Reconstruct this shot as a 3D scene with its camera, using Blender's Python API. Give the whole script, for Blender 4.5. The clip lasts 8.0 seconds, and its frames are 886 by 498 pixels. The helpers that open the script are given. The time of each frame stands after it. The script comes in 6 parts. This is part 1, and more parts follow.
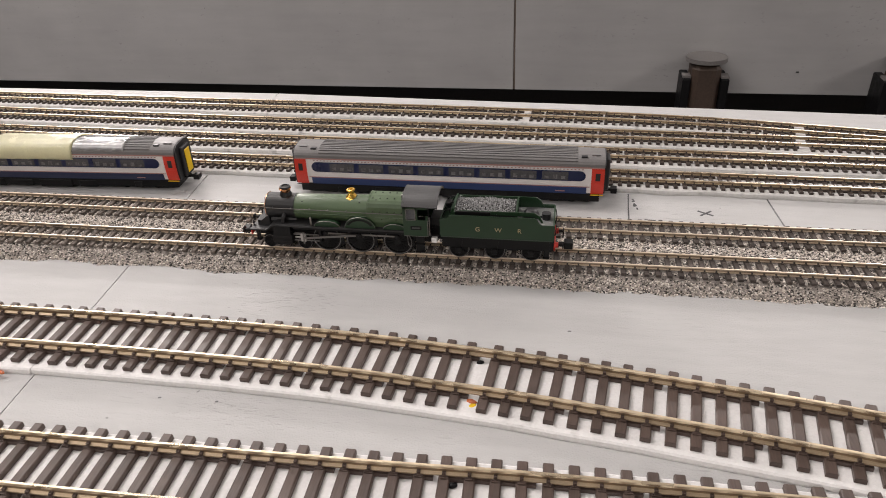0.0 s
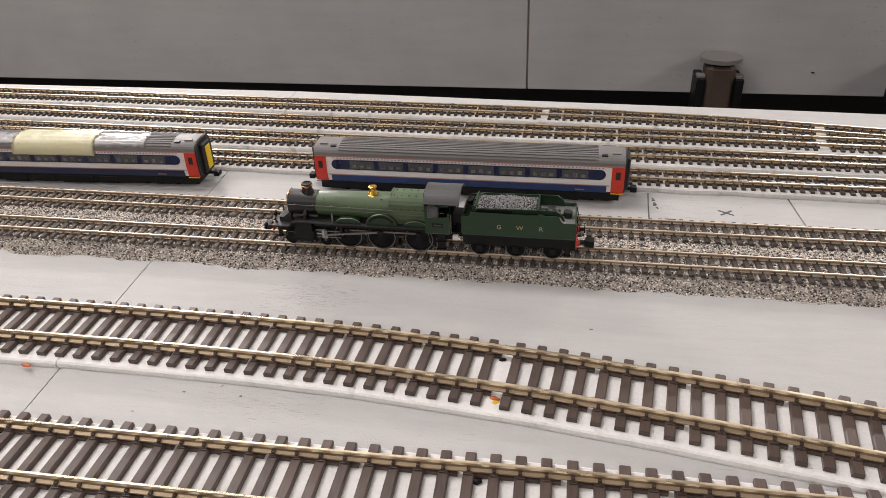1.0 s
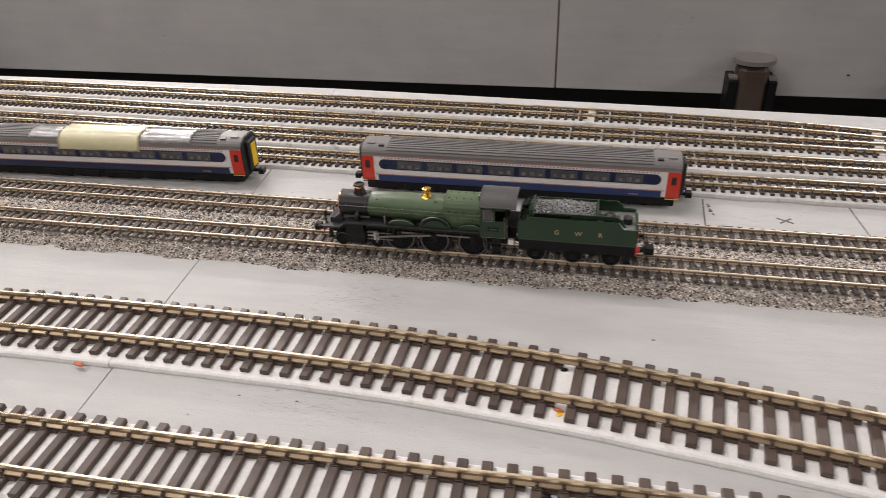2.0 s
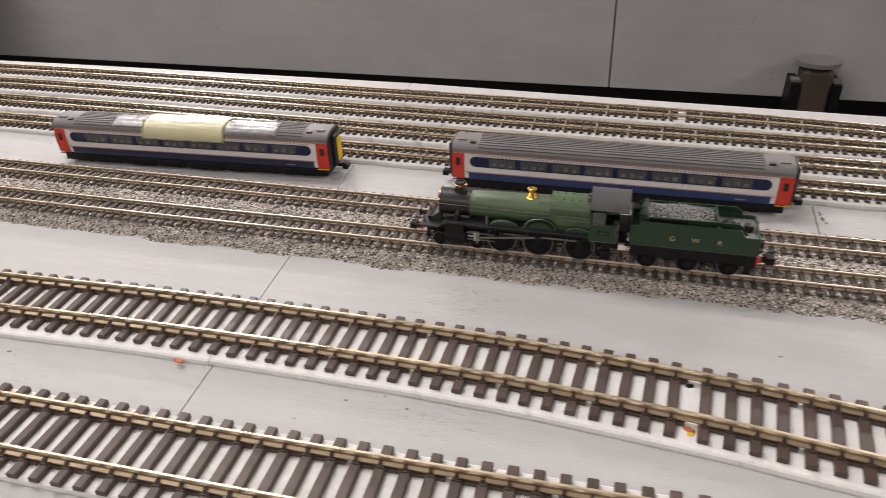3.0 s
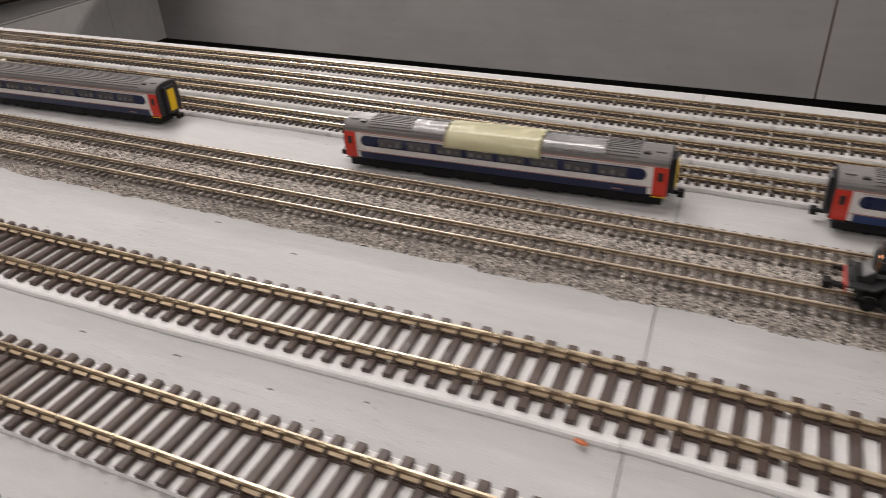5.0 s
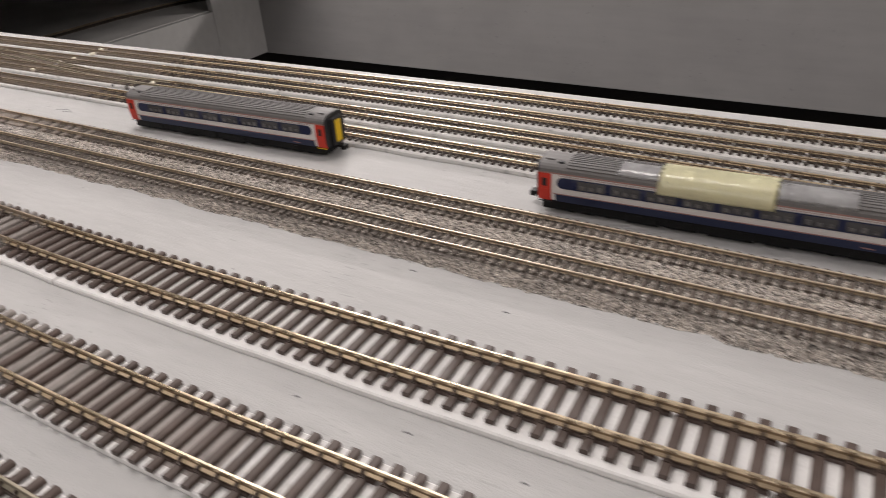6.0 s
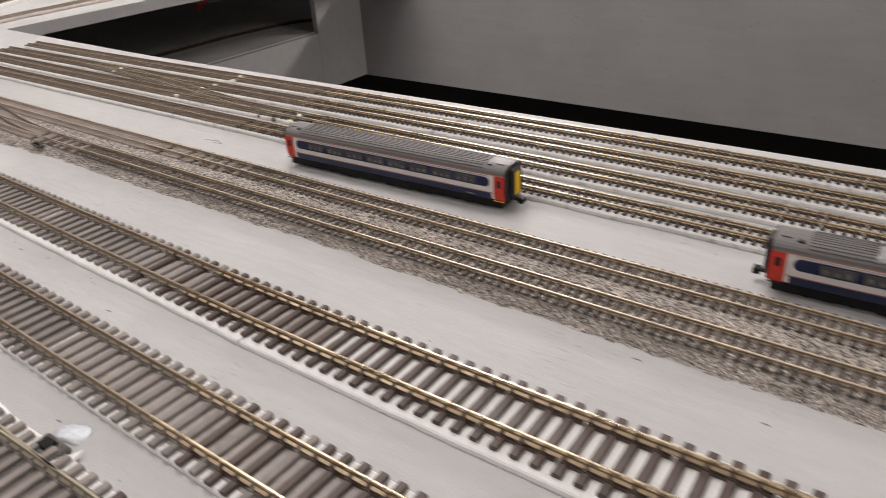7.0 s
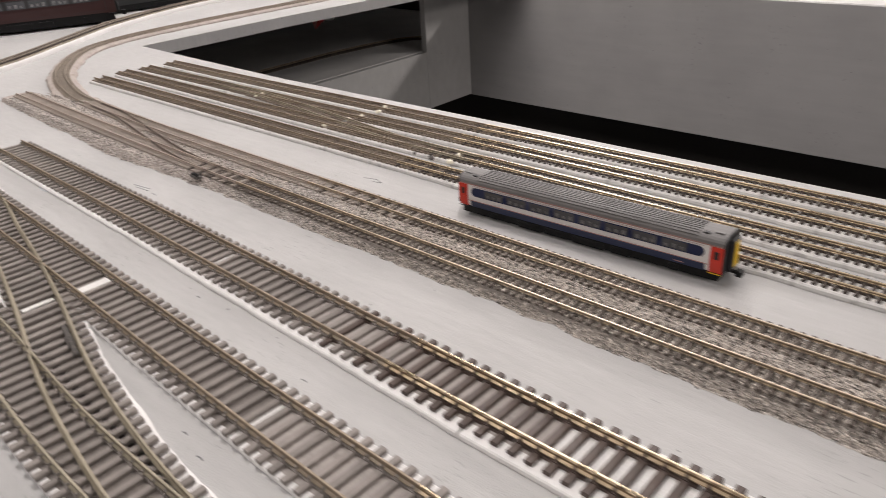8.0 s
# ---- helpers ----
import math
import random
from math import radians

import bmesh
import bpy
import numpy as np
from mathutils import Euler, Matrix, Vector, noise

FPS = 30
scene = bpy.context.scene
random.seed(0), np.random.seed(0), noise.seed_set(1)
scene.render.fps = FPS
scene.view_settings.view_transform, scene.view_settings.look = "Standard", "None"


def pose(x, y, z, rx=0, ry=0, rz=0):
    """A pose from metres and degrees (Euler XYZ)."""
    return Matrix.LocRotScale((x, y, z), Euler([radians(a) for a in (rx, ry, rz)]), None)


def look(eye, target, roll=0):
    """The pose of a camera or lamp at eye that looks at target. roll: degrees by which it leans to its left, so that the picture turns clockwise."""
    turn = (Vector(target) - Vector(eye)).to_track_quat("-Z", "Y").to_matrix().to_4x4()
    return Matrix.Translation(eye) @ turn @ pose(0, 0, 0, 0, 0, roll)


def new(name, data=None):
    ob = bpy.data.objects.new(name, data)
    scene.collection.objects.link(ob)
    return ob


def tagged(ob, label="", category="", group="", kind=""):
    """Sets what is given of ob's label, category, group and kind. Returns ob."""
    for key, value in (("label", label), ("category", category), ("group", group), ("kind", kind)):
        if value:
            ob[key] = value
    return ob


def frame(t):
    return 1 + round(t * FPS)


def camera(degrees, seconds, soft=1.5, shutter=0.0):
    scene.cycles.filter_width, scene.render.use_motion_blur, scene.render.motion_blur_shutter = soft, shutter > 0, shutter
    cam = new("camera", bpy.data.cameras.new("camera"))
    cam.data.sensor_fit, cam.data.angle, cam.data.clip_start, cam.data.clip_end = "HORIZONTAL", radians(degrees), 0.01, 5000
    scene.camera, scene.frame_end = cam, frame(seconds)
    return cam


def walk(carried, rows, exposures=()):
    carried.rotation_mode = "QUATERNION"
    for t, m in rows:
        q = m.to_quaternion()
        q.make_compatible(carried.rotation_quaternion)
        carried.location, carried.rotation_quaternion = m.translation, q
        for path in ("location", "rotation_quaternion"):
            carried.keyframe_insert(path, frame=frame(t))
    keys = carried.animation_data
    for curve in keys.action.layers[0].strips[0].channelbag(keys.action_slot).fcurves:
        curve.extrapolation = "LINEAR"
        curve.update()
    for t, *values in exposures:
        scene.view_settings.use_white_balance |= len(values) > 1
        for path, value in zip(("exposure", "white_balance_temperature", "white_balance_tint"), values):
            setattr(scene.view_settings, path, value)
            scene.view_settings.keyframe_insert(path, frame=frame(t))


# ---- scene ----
LENS = 62.93
PATH = [
    (0, (0.05214, -0.31195, 0.16383), (-0.02399, 0.10864, -0.09560), -2.381),
    (0.5, (0.04911, -0.31382, 0.16304), (-0.03153, 0.10585, -0.09651), -2.428),
    (1, (0.04758, -0.31363, 0.16365), (-0.03481, 0.10571, -0.09590), -2.430),
    (2.5, (0.01766, -0.30716, 0.16228), (-0.08538, 0.10651, -0.09900), -2.077),
    (3, (0.00185, -0.30512, 0.15920), (-0.11244, 0.10538, -0.10239), -2.053),
    (3.5, (-0.01629, -0.30271, 0.15704), (-0.14333, 0.10304, -0.10608), -2.067),
    (4, (-0.04413, -0.29634, 0.15585), (-0.19032, 0.10346, -0.10642), -2.408),
    (4.5, (-0.07644, -0.29081, 0.15379), (-0.24369, 0.10141, -0.10734), -2.590),
    (5, (-0.10657, -0.28738, 0.15173), (-0.29296, 0.09613, -0.10938), -3.002),
    (6.5, (-0.20812, -0.28405, 0.15946), (-0.45721, 0.07276, -0.08680), -4.351),
    (7, (-0.24297, -0.28468, 0.16343), (-0.51134, 0.06367, -0.07453), -3.742),
    (7.5, (-0.27997, -0.28661, 0.16886), (-0.56975, 0.04834, -0.06317), -3.551),
    (8, (-0.31544, -0.29157, 0.17508), (-0.62341, 0.02965, -0.05289), -3.638),
]

cam = camera(LENS, 8.0, soft=0.4, shutter=0.55)
walk(cam, [(t, look(eye, target, roll)) for t, eye, target, roll in PATH],
     exposures=[(0.0, 0.64), (1.2, 0.63), (2.5, 0.60), (4.0, 0.58), (5.0, 0.29), (6.5, 0.20), (8.0, 0.25)])

# ---- world and lamps ----
world = bpy.data.worlds.new("room_air")
world.use_nodes = True
world.node_tree.nodes["Background"].inputs[0].default_value = (0.9, 0.95, 1.0, 1)
world.node_tree.nodes["Background"].inputs[1].default_value = 0.006
scene.world = world
scene.view_settings.exposure = 0.0


def lamp_or_fill(x, y, z, sx, sy, watts, tint=(1.0, 0.922, 0.892)):
    data = bpy.data.lights.new("lamp_or_fill", "AREA")
    data.shape, data.size, data.size_y, data.energy, data.color = "RECTANGLE", sx, sy, watts, tint
    ob = new("lamp_or_fill", data)
    ob.location = (x, y, z)
    return ob


CEIL = 1.62
lamp_or_fill(-3.0, 4.25, CEIL - 0.05, 1.0, 0.35, 230)
lamp_or_fill(-1.65, 1.8, CEIL - 0.05, 0.9, 0.3, 17)
lamp_or_fill(1.65, 3.2, CEIL - 0.05, 1.0, 0.35, 75)
lamp_or_fill(-0.95, 0.40, CEIL - 0.05, 1.3, 0.5, 18)
# unseen fill lights, added to brighten the fascia, front board and lower level
lamp_or_fill(-0.2, -2.3, CEIL - 0.05, 1.5, 0.5, 21)
lamp_or_fill(-1.6, -0.6, CEIL - 0.05, 1.3, 0.5, 11)
lamp_or_fill(3.2, 0.1, CEIL - 0.05, 1.3, 0.5, 42)


# ---- materials ----
def nodes_of(name):
    m = bpy.data.materials.new(name)
    m.use_nodes = True
    t = m.node_tree
    return m, t.nodes, t.links, t.nodes["Principled BSDF"]


def paint(name, base, rough=0.5, metal=0.0, vary=0.12, coarse=30.0, fine=900.0, bump=0.15, dirt=None, dirt_at=0.62,
          per_piece=0.0, spec=0.5, coat=0.0, grain=None):
    """A surface with variation at two scales, fine relief and optional stains of a second colour."""
    m, n, l, p = nodes_of(name)
    a = n.new("ShaderNodeTexNoise"); a.inputs["Scale"].default_value = coarse; a.inputs["Detail"].default_value = 5
    b = n.new("ShaderNodeTexNoise"); b.inputs["Scale"].default_value = fine; b.inputs["Detail"].default_value = 3
    geo = n.new("ShaderNodeNewGeometry")
    l.new(geo.outputs["Position"], a.inputs["Vector"])
    if grain:
        mp = n.new("ShaderNodeMapping"); mp.inputs["Scale"].default_value = grain
        l.new(geo.outputs["Position"], mp.inputs["Vector"]); l.new(mp.outputs["Vector"], b.inputs["Vector"])
    else:
        l.new(geo.outputs["Position"], b.inputs["Vector"])
    add = n.new("ShaderNodeMath"); add.operation = "ADD"
    l.new(a.outputs["Fac"], add.inputs[0]); l.new(b.outputs["Fac"], add.inputs[1])
    src = add.outputs[0]
    if per_piece:
        oi = n.new("ShaderNodeObjectInfo")
        mul = n.new("ShaderNodeMath"); mul.operation = "MULTIPLY_ADD"
        mul.inputs[1].default_value, mul.inputs[2].default_value = per_piece, -per_piece / 2
        l.new(oi.outputs["Random"], mul.inputs[0])
        add2 = n.new("ShaderNodeMath"); add2.operation = "ADD"
        l.new(src, add2.inputs[0]); l.new(mul.outputs[0], add2.inputs[1])
        src = add2.outputs[0]
    r = n.new("ShaderNodeMapRange")
    r.inputs["From Min"].default_value, r.inputs["From Max"].default_value = 0.6, 1.4
    r.inputs["To Min"].default_value, r.inputs["To Max"].default_value = 1 - vary, 1 + vary
    l.new(src, r.inputs["Value"])
    mix = n.new("ShaderNodeMix"); mix.data_type, mix.blend_type = "RGBA", "MULTIPLY"
    mix.inputs["Factor"].default_value = 1.0
    mix.inputs["A"].default_value = (*base, 1)
    l.new(r.outputs["Result"], mix.inputs["B"])
    col = mix.outputs["Result"]
    if dirt:
        d = n.new("ShaderNodeTexNoise"); d.inputs["Scale"].default_value = coarse * 2.7; d.inputs["Detail"].default_value = 8
        l.new(geo.outputs["Position"], d.inputs["Vector"])
        dr = n.new("ShaderNodeMapRange")
        dr.inputs["From Min"].default_value, dr.inputs["From Max"].default_value = dirt_at, dirt_at + 0.12
        l.new(d.outputs["Fac"], dr.inputs["Value"])
        mx = n.new("ShaderNodeMix"); mx.data_type = "RGBA"
        l.new(dr.outputs["Result"], mx.inputs["Factor"]); l.new(col, mx.inputs["A"]); mx.inputs["B"].default_value = (*dirt, 1)
        col = mx.outputs["Result"]
    l.new(col, p.inputs["Base Color"])
    rr = n.new("ShaderNodeMapRange")
    rr.inputs["From Min"].default_value, rr.inputs["From Max"].default_value = 0.3, 0.7
    rr.inputs["To Min"].default_value, rr.inputs["To Max"].default_value = max(0.03, rough - 0.1), min(1, rough + 0.1)
    l.new(a.outputs["Fac"], rr.inputs["Value"]); l.new(rr.outputs["Result"], p.inputs["Roughness"])
    p.inputs["Metallic"].default_value = metal
    p.inputs["Specular IOR Level"].default_value = spec
    p.inputs["Coat Weight"].default_value = coat
    if bump:
        bp = n.new("ShaderNodeBump"); bp.inputs["Strength"].default_value = bump; bp.inputs["Distance"].default_value = 0.0003
        l.new(b.outputs["Fac"], bp.inputs["Height"]); l.new(bp.outputs["Normal"], p.inputs["Normal"])
    return m


def painted_board(name, base, streak):
    """Brushed grey paint on ply: long brush streaks, scuffs and a few faint stains."""
    m, n, l, p = nodes_of(name)
    geo = n.new("ShaderNodeNewGeometry")
    mp = n.new("ShaderNodeMapping"); mp.inputs["Scale"].default_value = streak
    l.new(geo.outputs["Position"], mp.inputs["Vector"])
    brush = n.new("ShaderNodeTexNoise"); brush.inputs["Scale"].default_value = 1.0; brush.inputs["Detail"].default_value = 6
    l.new(mp.outputs["Vector"], brush.inputs["Vector"])
    big = n.new("ShaderNodeTexNoise"); big.inputs["Scale"].default_value = 9.0; big.inputs["Detail"].default_value = 6
    l.new(geo.outputs["Position"], big.inputs["Vector"])
    grit = n.new("ShaderNodeTexNoise"); grit.inputs["Scale"].default_value = 1600.0; grit.inputs["Detail"].default_value = 2
    l.new(geo.outputs["Position"], grit.inputs["Vector"])
    s = n.new("ShaderNodeMath"); s.operation = "MULTIPLY_ADD"; s.inputs[1].default_value = 0.55
    l.new(brush.outputs["Fac"], s.inputs[0]); l.new(big.outputs["Fac"], s.inputs[2])
    r = n.new("ShaderNodeMapRange")
    r.inputs["From Min"].default_value, r.inputs["From Max"].default_value = 0.5, 1.05
    r.inputs["To Min"].default_value, r.inputs["To Max"].default_value = 0.90, 1.08
    l.new(s.outputs[0], r.inputs["Value"])
    mix = n.new("ShaderNodeMix"); mix.data_type, mix.blend_type = "RGBA", "MULTIPLY"
    mix.inputs["Factor"].default_value = 1.0; mix.inputs["A"].default_value = (*base, 1)
    l.new(r.outputs["Result"], mix.inputs["B"])
    spot = n.new("ShaderNodeTexNoise"); spot.inputs["Scale"].default_value = 210.0; spot.inputs["Detail"].default_value = 1
    l.new(geo.outputs["Position"], spot.inputs["Vector"])
    sr = n.new("ShaderNodeMapRange"); sr.inputs["From Min"].default_value, sr.inputs["From Max"].default_value = 0.775, 0.80
    l.new(spot.outputs["Fac"], sr.inputs["Value"])
    mx = n.new("ShaderNodeMix"); mx.data_type = "RGBA"
    l.new(sr.outputs["Result"], mx.inputs["Factor"]); l.new(mix.outputs["Result"], mx.inputs["A"])
    mx.inputs["B"].default_value = tuple(c * 0.55 for c in base) + (1,)
    # patches of short fine scuffs along the board
    ms = n.new("ShaderNodeMapping"); ms.inputs["Scale"].default_value = (110, 800, 200)
    l.new(geo.outputs["Position"], ms.inputs["Vector"])
    sc = n.new("ShaderNodeTexNoise"); sc.inputs["Scale"].default_value = 1.0; sc.inputs["Detail"].default_value = 3
    l.new(ms.outputs["Vector"], sc.inputs["Vector"])
    s1 = n.new("ShaderNodeMapRange"); s1.inputs["From Min"].default_value, s1.inputs["From Max"].default_value = 0.60, 0.70
    l.new(sc.outputs["Fac"], s1.inputs["Value"])
    pa = n.new("ShaderNodeTexNoise"); pa.inputs["Scale"].default_value = 14.0; pa.inputs["Detail"].default_value = 2
    l.new(geo.outputs["Position"], pa.inputs["Vector"])
    s2 = n.new("ShaderNodeMapRange"); s2.inputs["From Min"].default_value, s2.inputs["From Max"].default_value = 0.52, 0.66
    s2.inputs["To Max"].default_value = 0.55
    l.new(pa.outputs["Fac"], s2.inputs["Value"])
    sm = n.new("ShaderNodeMath"); sm.operation = "MULTIPLY"
    l.new(s1.outputs["Result"], sm.inputs[0]); l.new(s2.outputs["Result"], sm.inputs[1])
    my = n.new("ShaderNodeMix"); my.data_type = "RGBA"
    l.new(sm.outputs[0], my.inputs["Factor"]); l.new(mx.outputs["Result"], my.inputs["A"])
    my.inputs["B"].default_value = tuple(c * 0.58 for c in base) + (1,)
    l.new(my.outputs["Result"], p.inputs["Base Color"])
    rr = n.new("ShaderNodeMapRange"); rr.inputs["To Min"].default_value, rr.inputs["To Max"].default_value = 0.55, 0.80
    p.inputs["Specular IOR Level"].default_value = 0.28
    l.new(big.outputs["Fac"], rr.inputs["Value"]); l.new(rr.outputs["Result"], p.inputs["Roughness"])
    hs = n.new("ShaderNodeMath"); hs.operation = "ADD"
    l.new(brush.outputs["Fac"], hs.inputs[0]); l.new(grit.outputs["Fac"], hs.inputs[1])
    bp = n.new("ShaderNodeBump"); bp.inputs["Strength"].default_value = 0.55; bp.inputs["Distance"].default_value = 0.0004
    l.new(hs.outputs[0], bp.inputs["Height"]); l.new(bp.outputs["Normal"], p.inputs["Normal"])
    return m


def stones(name, dark, light, warm):
    """Loose granite chips: every chip has its own grey."""
    m, n, l, p = nodes_of(name)
    geo = n.new("ShaderNodeNewGeometry")
    ramp = n.new("ShaderNodeValToRGB")
    e = ramp.color_ramp.elements
    e[0].position, e[0].color = 0.0, (*dark, 1)
    e[1].position, e[1].color = 1.0, (*light, 1)
    for at, k in ((0.26, 0.14), (0.40, 0.75), (0.78, 1.15)):
        q = e.new(at); q.color = (*[c * k for c in warm], 1)
    l.new(geo.outputs["Random Per Island"], ramp.inputs["Fac"])
    big = n.new("ShaderNodeTexNoise"); big.inputs["Scale"].default_value = 40; big.inputs["Detail"].default_value = 4
    l.new(geo.outputs["Position"], big.inputs["Vector"])
    r = n.new("ShaderNodeMapRange"); r.inputs["From Min"].default_value, r.inputs["From Max"].default_value = 0.3, 0.7
    r.inputs["To Min"].default_value, r.inputs["To Max"].default_value = 0.88, 1.1
    l.new(big.outputs["Fac"], r.inputs["Value"])
    mix = n.new("ShaderNodeMix"); mix.data_type, mix.blend_type = "RGBA", "MULTIPLY"; mix.inputs["Factor"].default_value = 1
    l.new(ramp.outputs["Color"], mix.inputs["A"]); l.new(r.outputs["Result"], mix.inputs["B"])
    l.new(mix.outputs["Result"], p.inputs["Base Color"])
    p.inputs["Roughness"].default_value = 0.85
    return m


GREY = painted_board("grey_painted_ply", (0.455, 0.452, 0.448), (55, 260, 60))
FASCIA = painted_board("grey_painted_fascia", (0.39, 0.383, 0.38), (9, 30, 60))
FARGREY = painted_board("far_grey_board", (0.62, 0.615, 0.60), (14, 60, 40))
FOAM_OLD = paint("dusty_foam", (0.59, 0.58, 0.565), 0.8, vary=0.12, coarse=60, fine=900, bump=0.7, dirt=(0.38, 0.37, 0.36), dirt_at=0.58)
FOAM = paint("white_foam", (0.75, 0.74, 0.73), 0.75, vary=0.09, coarse=60, fine=900, bump=0.8, dirt=(0.58, 0.57, 0.55), dirt_at=0.66)
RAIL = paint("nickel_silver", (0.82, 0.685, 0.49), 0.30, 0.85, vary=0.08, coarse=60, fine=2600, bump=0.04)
# same metal as the head, with the shade of the rail's side in its colour
RAIL_SHADE = paint("nickel_silver_side_shade", (0.30, 0.215, 0.130), 0.42, 0.45, vary=0.25, coarse=90, fine=2600, bump=0.04)
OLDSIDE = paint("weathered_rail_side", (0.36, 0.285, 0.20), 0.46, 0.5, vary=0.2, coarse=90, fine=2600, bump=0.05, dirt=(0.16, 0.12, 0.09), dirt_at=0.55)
# foot in a mid tone of the same metal, to hold back glints
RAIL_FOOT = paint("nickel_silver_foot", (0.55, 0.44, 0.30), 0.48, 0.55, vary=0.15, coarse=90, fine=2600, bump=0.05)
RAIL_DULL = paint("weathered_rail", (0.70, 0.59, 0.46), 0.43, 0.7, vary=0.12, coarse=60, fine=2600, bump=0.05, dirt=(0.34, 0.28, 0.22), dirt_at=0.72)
SLEEPER = paint("brown_plastic_sleeper", (0.080, 0.056, 0.047), 0.45, vary=0.26, coarse=200, fine=2400, bump=0.3, per_piece=0.35, grain=(1, 0.07, 1), spec=0.4)
SLEEPER_DUSTY = paint("grey_dusty_sleeper", (0.245, 0.220, 0.204), 0.6, vary=0.22, coarse=120, fine=2400, bump=0.3, per_piece=0.5, spec=0.4)
SLEEPER_TAN = paint("tan_dusty_sleeper", (0.175, 0.140, 0.110), 0.7, vary=0.25, coarse=120, fine=2400, bump=0.3, per_piece=0.4)
SLEEPER_N = paint("dark_plastic_sleeper", (0.050, 0.037, 0.031), 0.5, vary=0.22, coarse=200, fine=2600, bump=0.25, per_piece=0.4)
SLEEPER_MID = paint("sandy_brown_sleeper", (0.108, 0.088, 0.074), 0.8, vary=0.3, coarse=160, fine=2600, bump=0.35, per_piece=0.5, dirt=(0.22, 0.19, 0.165), dirt_at=0.58)
SLEEPER_W = paint("dusty_sleeper", (0.064, 0.051, 0.044), 0.75, vary=0.3, coarse=160, fine=2600, bump=0.35, per_piece=0.5,
                  dirt=(0.17, 0.145, 0.125), dirt_at=0.62)
CHIPS_PALE = stones("pale_glued_chips", (0.10, 0.088, 0.080), (0.82, 0.78, 0.74), (0.60, 0.55, 0.51))
CHIPS = stones("granite_chips", (0.025, 0.022, 0.020), (0.90, 0.86, 0.81), (0.60, 0.54, 0.48))
BED = paint("ballast_bed", (0.36, 0.325, 0.295), 0.9, vary=0.5, coarse=500, fine=1500, bump=0.9, dirt=(0.10, 0.09, 0.08), dirt_at=0.58)
SAND = paint("glued_sandy_ballast", (0.385, 0.34, 0.31), 0.9, vary=0.2, coarse=60, fine=1300, bump=0.8, dirt=(0.31, 0.27, 0.24), dirt_at=0.57)
TANCORK = paint("tan_cork_bed", (0.21, 0.178, 0.135), 0.9, vary=0.25, coarse=60, fine=1300, bump=0.6, dirt=(0.30, 0.27, 0.22), dirt_at=0.6)
BROWNBED = paint("brown_cork_bed", (0.10, 0.082, 0.066), 0.9, vary=0.3, coarse=60, fine=1300, bump=0.7, dirt=(0.22, 0.19, 0.16), dirt_at=0.6)
SANDRAIL = paint("sand_painted_rail", (0.30, 0.255, 0.21), 0.6, vary=0.2, coarse=60, fine=1300, bump=0.2)
SANDSLEEPER = paint("sand_painted_sleeper", (0.24, 0.205, 0.17), 0.8, vary=0.25, coarse=60, fine=1300, bump=0.3)
BLACK = paint("satin_black", (0.006, 0.006, 0.0065), 0.5, vary=0.3, coarse=120, fine=2500, bump=0.1, spec=0.22)
# dust darkened by the shade that falls between the sleepers
DUST_SHADE = paint("dusty_shaded_track_bed", (0.150, 0.132, 0.120), 0.85, vary=0.3, coarse=70, fine=1500, bump=0.4, dirt=(0.17, 0.155, 0.145), dirt_at=0.62)
# tone of the white foam where it lies shaded between sleepers
FOAM_SHADE = paint("shaded_foam_gap", (0.38, 0.345, 0.325), 0.9, vary=0.2, coarse=60, fine=1500, bump=0.4, dirt=(0.27, 0.245, 0.23), dirt_at=0.58)
TANDUST = paint("tan_track_dust", (0.20, 0.160, 0.125), 0.9, vary=0.25, coarse=50, fine=1500, bump=0.4, dirt=(0.34, 0.30, 0.26), dirt_at=0.62)
BRASSDULL = paint("dull_brassy_rail", (0.35, 0.31, 0.235), 0.5, 0.25, vary=0.15, coarse=60, fine=1800, bump=0.1)
# missing lamp reflection put into the colour of the rails' western ends
RAIL_NO_GLINT = paint("brown_rail_without_glint", (0.31, 0.25, 0.185), 0.5, 0.25, vary=0.15, coarse=60, fine=1800, bump=0.1)
DARKRAIL = paint("dull_dark_rail", (0.19, 0.155, 0.13), 0.5, 0.3, vary=0.25, coarse=70, fine=1800, bump=0.1)
# near-black that stands in for deep shade
UNDER = paint("painted_dark_shade", (0.05, 0.047, 0.044), 0.9, vary=0.2, coarse=10, fine=200, bump=0.1)
PENCIL = paint("pencil_lead", (0.06, 0.06, 0.062), 0.5, vary=0.3, coarse=300, fine=3000, bump=0)
ORANGE = paint("orange_paint", (0.50, 0.13, 0.04), 0.5, vary=0.25, coarse=300, fine=2500, bump=0.2)
PALESLEEPER = paint("sandy_buried_sleeper", (0.36, 0.312, 0.275), 0.8, vary=0.25, coarse=60, fine=1300, bump=0.3)
PALERAIL = paint("sandy_dull_rail", (0.42, 0.35, 0.295), 0.6, vary=0.2, coarse=60, fine=1300, bump=0.2)
WALLPAINT = paint("room_wall_paint", (0.44, 0.425, 0.405), 0.8, vary=0.06, coarse=2, fine=60, bump=0.1)
CARPET = paint("dark_carpet", (0.035, 0.035, 0.04), 0.95, vary=0.2, coarse=6, fine=400, bump=0.6)
WHITEPL = paint("white_plastic", (0.78, 0.77, 0.75), 0.5, vary=0.06, coarse=80, fine=900, bump=0.1)


